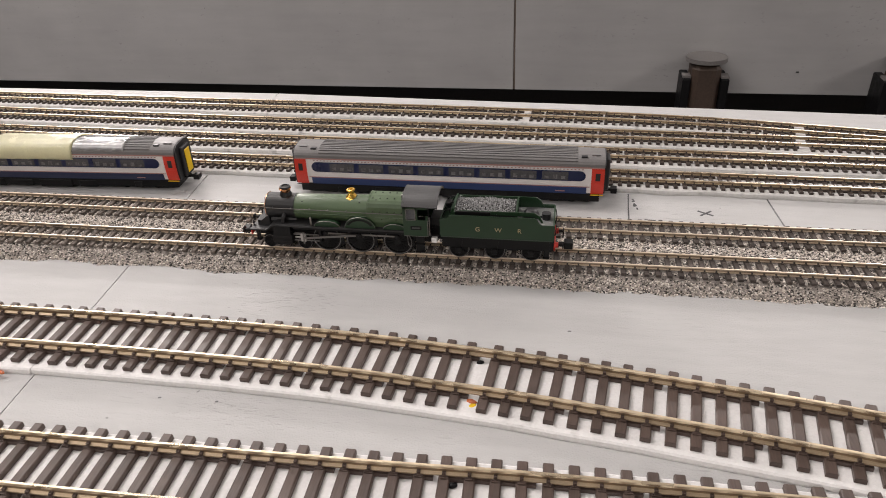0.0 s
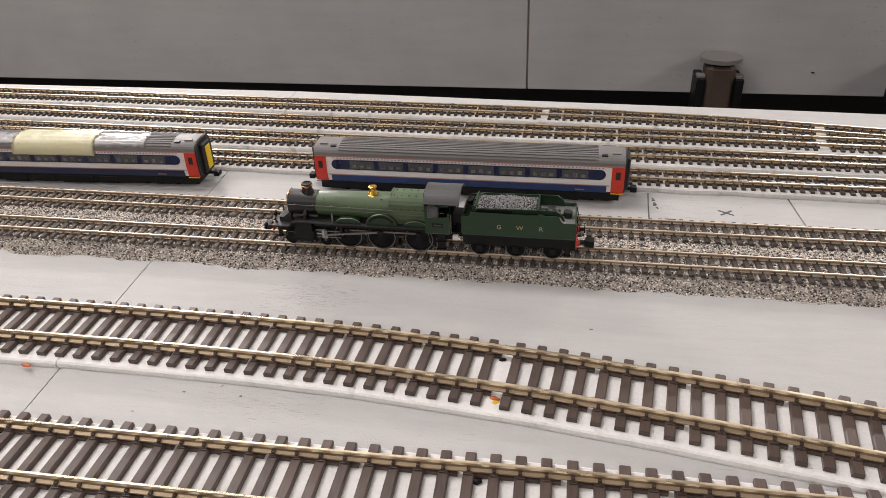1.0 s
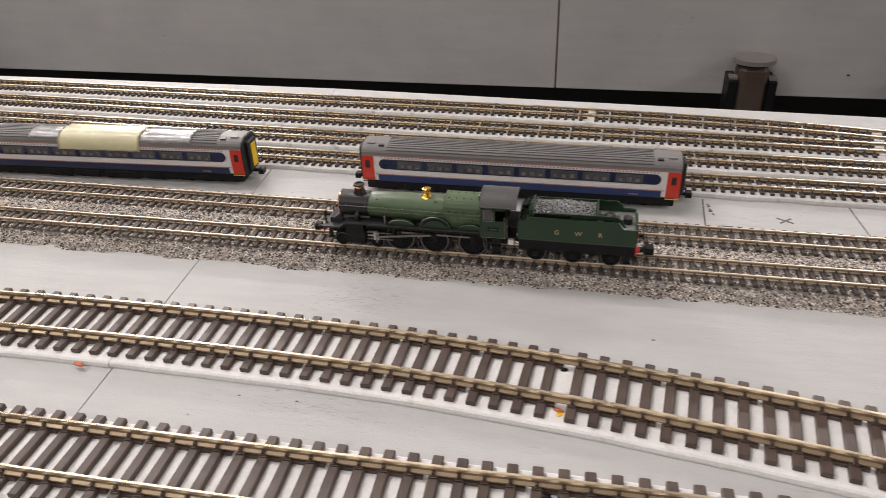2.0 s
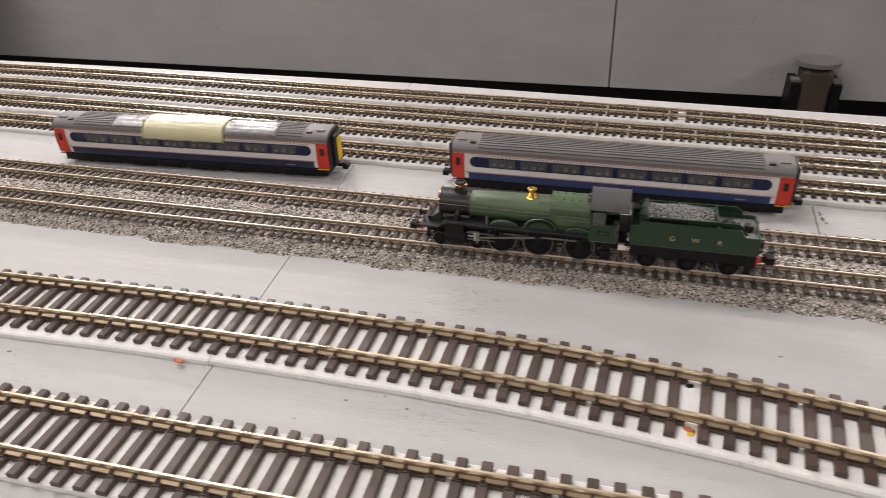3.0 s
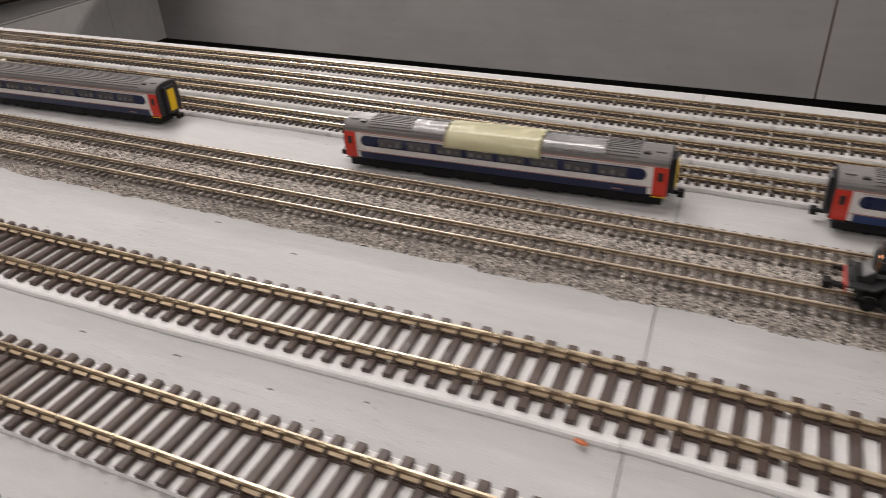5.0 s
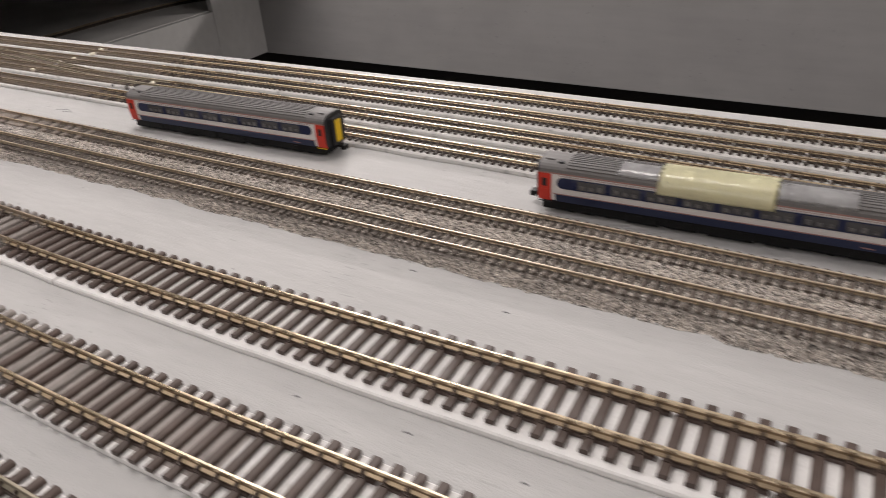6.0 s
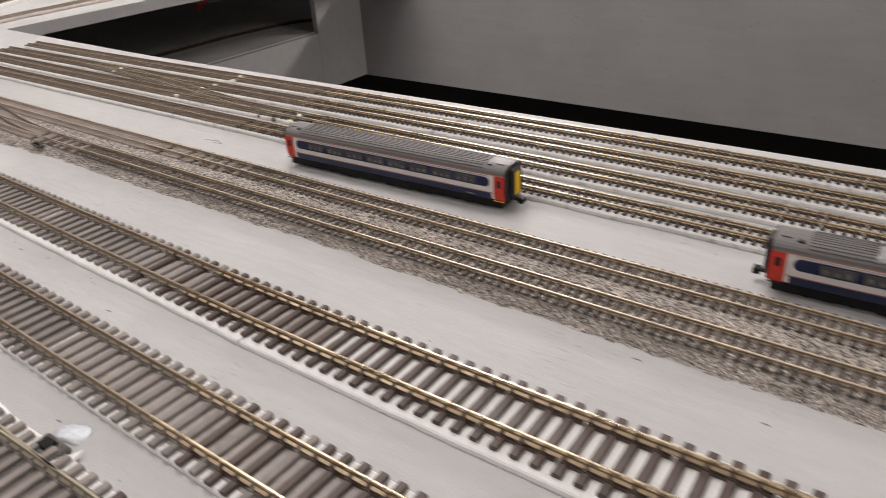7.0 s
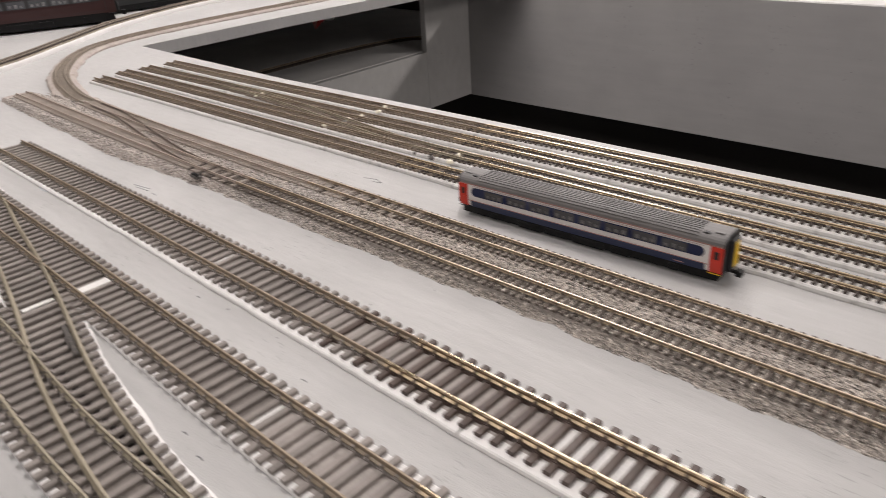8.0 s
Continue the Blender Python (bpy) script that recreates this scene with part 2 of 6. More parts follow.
# ---- mesh helpers ----
def part(name, bm, material, parent=None, label="", smooth=False):
    me = bpy.data.meshes.new(name)
    bm.to_mesh(me)
    bm.free()
    me.materials.append(material)
    if smooth:
        me.polygons.foreach_set("use_smooth", [True] * len(me.polygons))
    ob = new(name, me)
    if parent:
        ob.parent = parent
    if label:
        tagged(ob, label)
    return ob


def box(bm, x0, x1, y0, y1, z0, z1, bevel=0.0, seg=1):
    vs = [bm.verts.new((x, y, z)) for z in (z0, z1) for y in (y0, y1) for x in (x0, x1)]
    fs = [bm.faces.new([vs[i] for i in f]) for f in ((0, 2, 3, 1), (4, 5, 7, 6), (0, 1, 5, 4), (2, 6, 7, 3), (0, 4, 6, 2), (1, 3, 7, 5))]
    if bevel:
        es = list({e for f in fs for e in f.edges})
        bmesh.ops.bevel(bm, geom=es, offset=bevel, segments=seg, affect="EDGES", profile=0.5)
    return bm


def boxes(*args, bevel=0.0):
    bm = bmesh.new()
    for a in args:
        box(bm, *a, bevel=bevel)
    return bm


def prism(outline, y0, y1, axis="y"):
    """An outline of (a, b) pairs pushed out along an axis: y takes (x, z), x takes (y, z), z takes (x, y)."""
    bm = bmesh.new()
    def at(a, b, c):
        return {"y": (a, c, b), "x": (c, a, b), "z": (a, b, c)}[axis]
    lo = [bm.verts.new(at(a, b, y0)) for a, b in outline]
    hi = [bm.verts.new(at(a, b, y1)) for a, b in outline]
    k = len(outline)
    bm.faces.new(lo), bm.faces.new(list(reversed(hi)))
    for i in range(k):
        bm.faces.new((lo[i], hi[i], hi[(i + 1) % k], lo[(i + 1) % k]))
    bmesh.ops.recalc_face_normals(bm, faces=bm.faces)
    return bm


def lathe(profile, seg=24, axis="z", centre=(0, 0, 0), ring=False):
    """A profile of (radius, height) pairs turned round an axis; ring: closed on itself, open in the middle."""
    bm = bmesh.new()
    rings = []
    for r, h in profile:
        ring = []
        for i in range(seg):
            a = 2 * math.pi * i / seg
            c, s = r * math.cos(a), r * math.sin(a)
            v = {"z": (c, s, h), "x": (h, c, s), "y": (c, h, s)}[axis]
            ring.append(bm.verts.new((v[0] + centre[0], v[1] + centre[1], v[2] + centre[2])))
        rings.append(ring)
    for a, b in zip(rings, rings[1:] + (rings[:1] if ring else [])):
        for i in range(seg):
            bm.faces.new((a[i], a[(i + 1) % seg], b[(i + 1) % seg], b[i]))
    if not ring:
        bm.faces.new(list(reversed(rings[0]))), bm.faces.new(rings[-1])
    bmesh.ops.recalc_face_normals(bm, faces=bm.faces)
    return bm


def tube(points, r, seg=6):
    """A thin round bar along points."""
    bm = bmesh.new()
    rings = []
    pts = [Vector(p) for p in points]
    for i, p in enumerate(pts):
        d = (pts[min(i + 1, len(pts) - 1)] - pts[max(i - 1, 0)]).normalized()
        u = d.orthogonal().normalized(); w = d.cross(u)
        rings.append([bm.verts.new(p + r * (math.cos(2 * math.pi * k / seg) * u + math.sin(2 * math.pi * k / seg) * w)) for k in range(seg)])
    for a, b in zip(rings, rings[1:]):
        best = min(range(seg), key=lambda s: (a[0].co - b[s].co).length)
        for i in range(seg):
            bm.faces.new((a[i], a[(i + 1) % seg], b[(i + 1 + best) % seg], b[(i + best) % seg]))
    bm.faces.new(list(reversed(rings[0]))), bm.faces.new(rings[-1])
    bmesh.ops.recalc_face_normals(bm, faces=bm.faces)
    return bm


def holder(name, m=None):
    ob = new(name)
    ob.empty_display_size = 0.01
    if m is not None:
        ob.matrix_basis = m
    return ob


# ---- the room and the layout's boards ----
def room():
    for name, b in (("wall_north", (-7, 5, 6.0, 6.15, -0.9, CEIL)), ("wall_south", (-7, 5, -4.15, -4.0, -0.9, CEIL)),
                    ("wall_west", (-7.15, -7, -4.15, 6.15, -0.9, CEIL)), ("wall_east", (5, 5.15, -4.15, 6.15, -0.9, CEIL))):
        tagged(part(name, boxes(b), WALLPAINT), "plain pale painted wall of the room", "wall", kind="structure")
    tagged(part("floor", boxes((-7.15, 5.15, -4.15, 6.15, -1.0, -0.9)), CARPET), "dark carpeted floor far below the boards", "floor", kind="structure")
    tagged(part("ceiling", boxes((-7.15, 5.15, -4.15, 6.15, CEIL, CEIL + 0.1)), WALLPAINT), "plain white ceiling over the room", "ceiling", kind="structure")


def joint_x(y):
    return -0.1335 - 0.058 * (y + 0.0)


BACK = [(0.9, 0.105), (0.23, 0.131), (0.178, 0.1335), (0.019, 0.1395)]


def boards():
    jb, jf = 0.147, -0.62
    right = BACK + [(joint_x(jb) + 0.00021, jb), (joint_x(jf) + 0.00021, jf), (0.9, jf)]
    left = [(joint_x(jb) - 0.00021, jb), (-0.376, 0.1475), (-0.71, 0.1445), (-0.944, 0.143), (-1.269, 0.155), (-1.272, 0.39),
            (-1.258, 0.65), (-1.25, 1.6), (-2.3, 1.6), (-2.3, jf), (joint_x(jf) - 0.00021, jf)]
    for name, o, lab in (("ground_east", right, "light grey painted plywood baseboard with a sawn joint"),
                         ("ground_west", left, "light grey painted plywood baseboard with scuffs and pencil marks")):
        bm = prism(o, -0.016, 0.0, "z")
        tagged(part(name, bm, GREY), lab, "baseboard", kind="structure")
    # paint and dust fill most of the joint
    bm = prism([(joint_x(0.14) - 0.00020, 0.14), (joint_x(0.14) + 0.00020, 0.14), (joint_x(jf) + 0.00020, jf + 0.001), (joint_x(jf) - 0.00020, jf + 0.001)], -0.0155, -0.0006, "z")
    tagged(part("trim_joint_filler", bm, JOINTGREY), "grey paint and dust filling the board joint", "joint filler", kind="structure")
    # added dark sheet below the joint, out of view
    tagged(part("trim_joint", boxes((-0.19, -0.09, jf, 0.12, -0.030, -0.0185)), UNDER), "unseen dark sheet under the board joint", "batten", kind="structure")
    # far side of the layout across the well
    tagged(part("ground_far", boxes((-1.25, 3.2, 1.0125, 1.9, -0.053, -0.037)), FARGREY), "grey painted board across the operating well", "baseboard", kind="structure")
    for x0, x1 in ((-1.436, -0.0402), (-0.0368, 1.6)):
        tagged(part("trim_fascia", boxes((x0, x1, 1.0, 1.012, -0.288, -0.037), bevel=0.0008), FASCIA),
               "large grey painted fascia panel closing the far side", "fascia panel", kind="structure")
    tagged(part("trim_fascia_joint", boxes((-0.0401, -0.0369, 1.0022, 1.0118, -0.287, -0.038)), JOINTBROWN), "brown wood showing in the joint of the fascia", "joint strip", kind="structure")
    # return panel and the lower level at the western end
    tagged(part("trim_return", boxes((-1.440, -1.426, 0.856, 0.9995, -0.286, -0.0165), bevel=0.0008), FARGREY), "grey painted return panel in the corner", "fascia panel", kind="structure")
    tagged(part("trim_lower_fascia", boxes((-1.440, -1.426, 0.05, 0.8555, -0.286, -0.161), bevel=0.0008), FARGREY), "grey painted fascia of the lower level", "fascia panel", kind="structure")
    tagged(part("ground_lower", boxes((-2.3, -1.4405, 0.05, 1.5, -0.172, -0.16)), LOWBOARD), "grey lower level board under the loop", "baseboard", kind="structure")
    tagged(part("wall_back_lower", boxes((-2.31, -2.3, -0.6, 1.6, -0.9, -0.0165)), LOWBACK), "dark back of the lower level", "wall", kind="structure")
    # added dark sheet in place of the shade under the far board
    tagged(part("wall_shade_under_far", boxes((-2.3, 3.2, 1.25, 1.26, -0.9, -0.054)), UNDER), "dark sheet standing in for the shade under the far board", "wall", kind="structure")


def fascia_post(x):
    """Dark wooden leg socket with side cheeks and a pale cap, standing before the far fascia."""
    p = holder("fascia_post", pose(x, 0.968, -0.9))
    top = 0.9 - 0.215
    part("post", boxes((-0.024, 0.024, -0.027, 0.031, 0.0, top - 0.004), bevel=0.010), WOODDARK, p)
    bm = prism([(0.0345 * math.cos(a) + 0.0, 0.031 * math.sin(a)) for a in [k * math.pi / 12 for k in range(24)]], top - 0.004, top + 0.003, "z")
    part("cap", bm, CAPGREY, p, "pale grey worn cap")
    for s in (-1, 1):
        part("cheek", boxes((s * 0.0245 - (0.014 if s < 0 else 0), s * 0.0245 + (0.014 if s > 0 else 0), -0.024, 0.031, 0, top - 0.03), bevel=0.0015), BLACK, p)
        part("bracket", boxes((s * 0.0315 - 0.0068, s * 0.0315 + 0.0068, -0.02, 0.0, top - 0.0295, top - 0.026)), CAPGREY, p)
    return tagged(p, "dark wooden leg post with a pale worn cap against the fascia", "post", "posts before the fascia")


LOWBOARD = paint("pale_lower_board", (0.78, 0.77, 0.75), 0.6, vary=0.12, coarse=12, fine=400, bump=0.2)
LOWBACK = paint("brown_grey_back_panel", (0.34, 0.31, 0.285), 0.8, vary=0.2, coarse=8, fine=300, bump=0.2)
JOINTGREY = paint("dusty_joint", (0.15, 0.15, 0.15), 0.9, vary=0.5, coarse=60, fine=900, bump=0.4)
JOINTBROWN = paint("joint_brown", (0.17, 0.135, 0.11), 0.8, vary=0.25, coarse=20, fine=300, bump=0.3)
WOODDARK = paint("dark_wood", (0.055, 0.036, 0.026), 0.6, vary=0.3, coarse=25, fine=300, bump=0.3)
CAPGREY = paint("worn_grey_cap", (0.17, 0.16, 0.155), 0.5, vary=0.2, coarse=40, fine=500, bump=0.2)

room()
boards()
fascia_post(0.292)
fascia_post(0.612)


# ---- tracks ----
def curve_through(pts, step=0.002):
    """A smooth line through points, sampled at even steps: places and headings."""
    p = np.array(pts, float)
    q = np.vstack([2 * p[0] - p[1], p, 2 * p[-1] - p[-2]])
    out = []
    for i in range(1, len(q) - 2):
        d = np.linalg.norm(q[i + 1] - q[i])
        n = max(4, int(d / 0.001))
        t = np.linspace(0, 1, n, endpoint=False)[:, None]
        m0 = (q[i + 1] - q[i - 1]) * d / (np.linalg.norm(q[i + 1] - q[i]) + np.linalg.norm(q[i] - q[i - 1]))
        m1 = (q[i + 2] - q[i]) * d / (np.linalg.norm(q[i + 2] - q[i + 1]) + np.linalg.norm(q[i + 1] - q[i]))
        h = t * t * (3 - 2 * t)
        out.append((1 - h) * q[i] + h * q[i + 1] + (t ** 3 - 2 * t ** 2 + t) * m0 + (t ** 3 - t ** 2) * m1)
    out = np.vstack(out + [p[-1:]])
    s = np.concatenate([[0], np.cumsum(np.linalg.norm(np.diff(out, axis=0), axis=1))])
    at = np.linspace(0, s[-1], max(2, round(s[-1] / step) + 1))
    xy = np.stack([np.interp(at, s, out[:, k]) for k in (0, 1)], 1)
    d = np.gradient(xy, axis=0)
    d /= np.linalg.norm(d, axis=1)[:, None]
    return xy, d


OO = dict(gauge=0.0187, pitch=0.00720, length=0.0320, width=0.0032, tall=0.0018, rail=0.0030, head=0.00095, foot=0.0022)
NN = dict(gauge=0.0096, pitch=0.00440, length=0.0172, width=0.0019, tall=0.0012, rail=0.0016, head=0.0007, foot=0.0015)


def rail_mesh(xy, d, off, z, sp):
    """One rail with foot, web and head along the line, off to its side."""
    h, hd, ft = sp["rail"], sp["head"] / 2, sp["foot"] / 2
    prof = [(-ft, 0), (ft, 0), (ft, h * 0.14), (hd * 0.5, h * 0.30), (hd * 0.5, h * 0.56), (hd, h * 0.68), (hd, h * 0.92), (hd * 0.7, h),
            (-hd * 0.7, h), (-hd, h * 0.92), (-hd, h * 0.68), (-hd * 0.5, h * 0.56), (-hd * 0.5, h * 0.30), (-ft, h * 0.14)]
    nrm = np.stack([-d[:, 1], d[:, 0]], 1)
    base = xy + nrm * off
    k, c = len(base), len(prof)
    v = np.zeros((k, c, 3))
    for j, (a, b) in enumerate(prof):
        v[:, j, :2] = base + nrm * a
        v[:, j, 2] = z + b
    i = np.arange(k - 1)[:, None] * c
    j = np.arange(c)[None, :]
    f = np.stack([i + j, i + (j + 1) % c, i + c + (j + 1) % c, i + c + j], -1).reshape(-1, 4)
    faces = f.tolist() + [list(range(c))[::-1], [(k - 1) * c + n for n in range(c)]]
    me = bpy.data.meshes.new("rail")
    me.from_pydata(v.reshape(-1, 3).tolist(), [], faces)
    return me


SLEEPER_MESH = {}


def sleeper_mesh(kind, sp, lo, hi, web, mat):
    """A sleeper from lo to hi across the track, with rail chairs and, but for every fifth, webs to the next one."""
    key = (kind, round(lo, 4), round(hi, 4), web, mat.name)
    if key in SLEEPER_MESH:
        return SLEEPER_MESH[key]
    w, t, g = sp["width"] / 2, sp["tall"], sp["gauge"] / 2
    bm = bmesh.new()
    b = w * 0.22
    out = [(-w, 0), (w, 0), (w, t - b), (w - b, t), (-w + b, t), (-w, t - b)]
    a0 = [bm.verts.new((x, lo, z)) for x, z in out]
    a1 = [bm.verts.new((x, hi, z)) for x, z in out]
    bm.faces.new(a0), bm.faces.new(a1[::-1])
    for i in range(6):
        bm.faces.new((a0[i], a1[i], a1[(i + 1) % 6], a0[(i + 1) % 6]))
    cw = sp["foot"] / 2 + sp["head"] * 0.95
    for s in (-1, 1):
        box(bm, -w * 0.72, w * 0.72, s * g - cw, s * g + cw, t - 0.0001, t + sp["rail"] * 0.15)
        for q in (-1, 1):
            c0, c1 = sorted((s * g + q * sp["head"] * 0.32, s * g + q * (sp["foot"] / 2 + sp["head"] * 0.58)))
            box(bm, -w * 0.60, w * 0.60, c0, c1, t, t + sp["rail"] * 0.23)
            c0, c1 = sorted((s * g + q * sp["head"] * 0.30, s * g + q * (sp["foot"] / 2 + sp["head"] * 0.20)))
            box(bm, -w * 0.32, w * 0.32, c0, c1, t, t + sp["rail"] * 0.54)
        if mat in (SLEEPER_W, SLEEPER_MID, SANDSLEEPER, PALESLEEPER):
            continue
        end = sp["pitch"] - w if web else w + (sp["pitch"] - 2 * w) * 0.6
        box(bm, w, end, s * g - sp["foot"] * 0.5 - sp["head"] * 0.3, s * g + sp["foot"] * 0.5 + sp["head"] * 0.3, 0.0001, t * 0.8)
    bmesh.ops.recalc_face_normals(bm, faces=bm.faces)
    me = bpy.data.meshes.new("sleeper")
    bm.to_mesh(me)
    bm.free()
    me.materials.append(mat)
    SLEEPER_MESH[key] = me
    return me


def strip(pts, half, tall, mat, name, label, seed, rough=0.0006, z0=0.0, step=0.004, far=None, taper=0.0012):
    """A low strip along a line with soft, slightly uneven edges."""
    xy, d = curve_through(pts, step)
    nrm = np.stack([-d[:, 1], d[:, 0]], 1)
    rng = np.random.default_rng(seed)
    def wob(k):
        w = rng.normal(0, 1, k)
        w = np.convolve(np.pad(w, 6, mode="edge"), np.ones(5) / 5, "same")[6:-6]
        return w * rough
    k = len(xy)
    wide = half if far is None else far
    cols = [(-half, -0.0001), (-half - 0.0001, tall * 0.35), (-half + taper * 0.22, tall * 0.78), (-half + taper, tall), (wide - taper, tall), (wide - taper * 0.22, tall * 0.78), (wide + 0.0001, tall * 0.35), (wide, -0.0001)]
    wl, wr = wob(k), wob(k)
    c = len(cols)
    v = np.zeros((k, c, 3))
    for j, (a, b) in enumerate(cols):
        off = a + (wl if j < c // 2 else wr)
        v[:, j, :2] = xy + nrm * off[:, None] if np.ndim(off) else xy + nrm * off
        v[:, j, 2] = z0 + b
    i = np.arange(k - 1)[:, None] * c
    j = np.arange(c)[None, :]
    f = np.stack([i + j, i + c + j, i + c + (j + 1) % c, i + (j + 1) % c], -1).reshape(-1, 4)
    me = bpy.data.meshes.new(name)
    me.from_pydata(v.reshape(-1, 3).tolist(), [], f.tolist() + [list(range(c)), [(k - 1) * c + n for n in range(c - 1, -1, -1)]])
    me.materials.append(mat)
    return tagged(new(name, me), label, "track underlay", "underlay strips")


def sleeper_places(pts, pitch, anchors=()):
    """Even places along a line; anchors: (x0, x1, x) stretches in which one sleeper lies at x."""
    xy, d = curve_through(pts, 0.0002)
    if not anchors:
        k = np.arange(0, len(xy), max(1, round(pitch / 0.0002)))
        return xy[k], d[k]
    n = round(pitch / 0.0002)
    got = []
    for x0, x1, x in anchors:
        c = int(np.argmin(np.abs(xy[:, 0] - x)))
        got += [k for k in range(c % n, len(xy), n) if x0 <= xy[k, 0] < x1]
    return xy[got], d[got]


TRACKS = {}


def track(key, label, pts, sp, z, rail_mat, sl_mat, group, spans=(), skip=(), keep=(-9, 9), gaps=(), anchors=(), sandy=(), west=None, west_mat=None, dusty=None):
    """A length of model track: two rails and its sleepers on z. spans: (x0, x1, how far to reach below, above) widen sleepers under points."""
    base = holder("model_track", pose(0, 0, 0))
    xy, d = curve_through(pts, 0.004)
    for s in (-1, 1):
        me = rail_mesh(xy, d, s * sp["gauge"] / 2, z + sp["tall"] + sp["rail"] * 0.1, sp)
        me.materials.append(rail_mat)
        # shading put into colour: bright head, darker copy of the metal on the sides
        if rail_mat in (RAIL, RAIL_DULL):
            me.materials.append(RAIL_SHADE if rail_mat is RAIL else OLDSIDE)
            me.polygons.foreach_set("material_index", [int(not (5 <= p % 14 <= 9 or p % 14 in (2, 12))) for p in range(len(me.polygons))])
            if west is not None:
                me.materials.append(west_mat or PALERAIL)
                for f in me.polygons:
                    if me.vertices[f.vertices[0]].co.x < west:
                        f.material_index = 2
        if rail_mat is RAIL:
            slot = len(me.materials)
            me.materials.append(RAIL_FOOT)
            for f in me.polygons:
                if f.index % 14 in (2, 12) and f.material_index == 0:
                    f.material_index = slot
        # west of here the foot takes the dark side tone, so no painted glint
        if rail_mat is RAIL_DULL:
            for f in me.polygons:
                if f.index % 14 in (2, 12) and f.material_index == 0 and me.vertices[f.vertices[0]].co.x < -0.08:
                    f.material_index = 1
        r = new("rail", me)
        r.parent = base
    fx, fd = sleeper_places(pts, sp["pitch"], anchors)
    rest = bmesh.new()
    count = 0
    for i, (p, h) in enumerate(zip(fx, fd)):
        if any(a <= p[0] <= b for a, b in skip) or any(abs(p[0] - g) < sp["pitch"] * 0.55 for g in gaps):
            continue
        lo, hi = -sp["length"] / 2, sp["length"] / 2
        for x0, x1, reach in spans:
            if x0 <= p[0] <= x1:
                a, b = reach(p[0], p[1])
                lo, hi = min(lo, a), max(hi, b)
        lo, hi = round(lo, 3), round(hi, 3)
        web = i % 4 != 3
        kind = PALESLEEPER if any(a <= p[0] + 0.05 * math.sin(i * 2.4) <= b for a, b in sandy) else sl_mat
        if dusty and kind is sl_mat and p[0] + 0.03 * math.sin(i * 2.4) < dusty[0]:
            kind = dusty[1]
        me = sleeper_mesh(id(sp), sp, lo, hi, web, kind)
        m = Matrix.Translation((p[0], p[1], z)) @ Matrix.Rotation(math.atan2(h[1], h[0]) if h[0] > 0 else math.atan2(-h[1], -h[0]), 4, "Z")
        if keep[0] <= p[0] <= keep[1] and count < 300:
            ob = new("sleeper", me)
            ob.matrix_basis = m
            ob.parent = base
            count += 1
        else:
            rest.from_mesh(me)
            rest.verts.ensure_lookup_table()
            bmesh.ops.transform(rest, matrix=m, verts=rest.verts[-len(me.vertices):])
    if len(rest.verts):
        tagged(part("sleeper_run", rest, PALESLEEPER if sandy else dusty[1] if dusty else sl_mat, base), kind="stuff")
    else:
        rest.free()
    TRACKS[key] = (xy, d)
    return tagged(base, label, "model track", group)


F1 = [(-0.948, -0.1216), (-0.75, -0.1239), (-0.61, -0.1272), (-0.45, -0.1306), (-0.3, -0.1299), (-0.22, -0.1277), (-0.16, -0.1255), (-0.09, -0.1249), (-0.026, -0.1261), (0.02, -0.1294), (0.051, -0.1324), (0.132, -0.1436), (0.23, -0.1608), (0.36, -0.1916)]
F2 = [(-1.1, -0.1706), (-0.83, -0.1781), (-0.66, -0.1826), (-0.515, -0.1866), (-0.36, -0.1885), (-0.25, -0.1869), (-0.12, -0.1852), (0.0, -0.1831), (0.055, -0.1815), (0.2, -0.1805), (0.36, -0.182)]
F3 = [(-0.95, -0.231), (-0.66, -0.2355), (-0.55, -0.240), (-0.40, -0.2365), (-0.2, -0.238), (0.1, -0.240)]
FX = [(-0.93, -0.1755), (-0.834, -0.1775), (-0.77, -0.189), (-0.721, -0.1975), (-0.667, -0.2085), (-0.596, -0.2245), (-0.548, -0.232), (-0.50, -0.2365), (-0.44, -0.2375)]
NC = [(-1.30, 1.25), (-1.343, 0.9), (-1.347, 0.60), (-1.347, 0.387), (-1.343, 0.265), (-1.330, 0.162), (-1.296, 0.092), (-1.224, 0.037), (-1.152, 0.003), (-1.067, -0.019), (-1.02, -0.0248)]
N1 = [(-1.02, -0.0242), (-0.96, -0.0274), (-0.88, -0.0299), (-0.6, -0.0314), (-0.2, -0.0309), (0.06, -0.0314), (0.4, -0.0319)]
N2 = [(-1.12, -0.0495), (-0.95, -0.0545), (-0.7, -0.0585), (-0.45, -0.0590), (-0.2, -0.0590), (0.06, -0.0580), (0.4, -0.0575)]
NX = [(-1.0, -0.0265), (-0.95, -0.0295), (-0.88, -0.0415), (-0.81, -0.0535), (-0.75, -0.0583)]
R1 = [(-1.123, 0.031), (-0.83, 0.0315), (-0.389, 0.0325), (-0.122, 0.0285), (0.114, 0.025), (0.178, 0.024), (0.42, 0.02)]
R2 = [(-1.127, 0.0605), (-0.85, 0.06), (-0.4, 0.0625), (-0.135, 0.0575), (0.117, 0.052), (0.185, 0.0505), (0.42, 0.0455)]
R3 = [(-1.122, 0.0853), (-0.85, 0.0873), (-0.41, 0.0923), (-0.146, 0.0853), (0.121, 0.0778), (0.2, 0.0743), (0.42, 0.0648)]
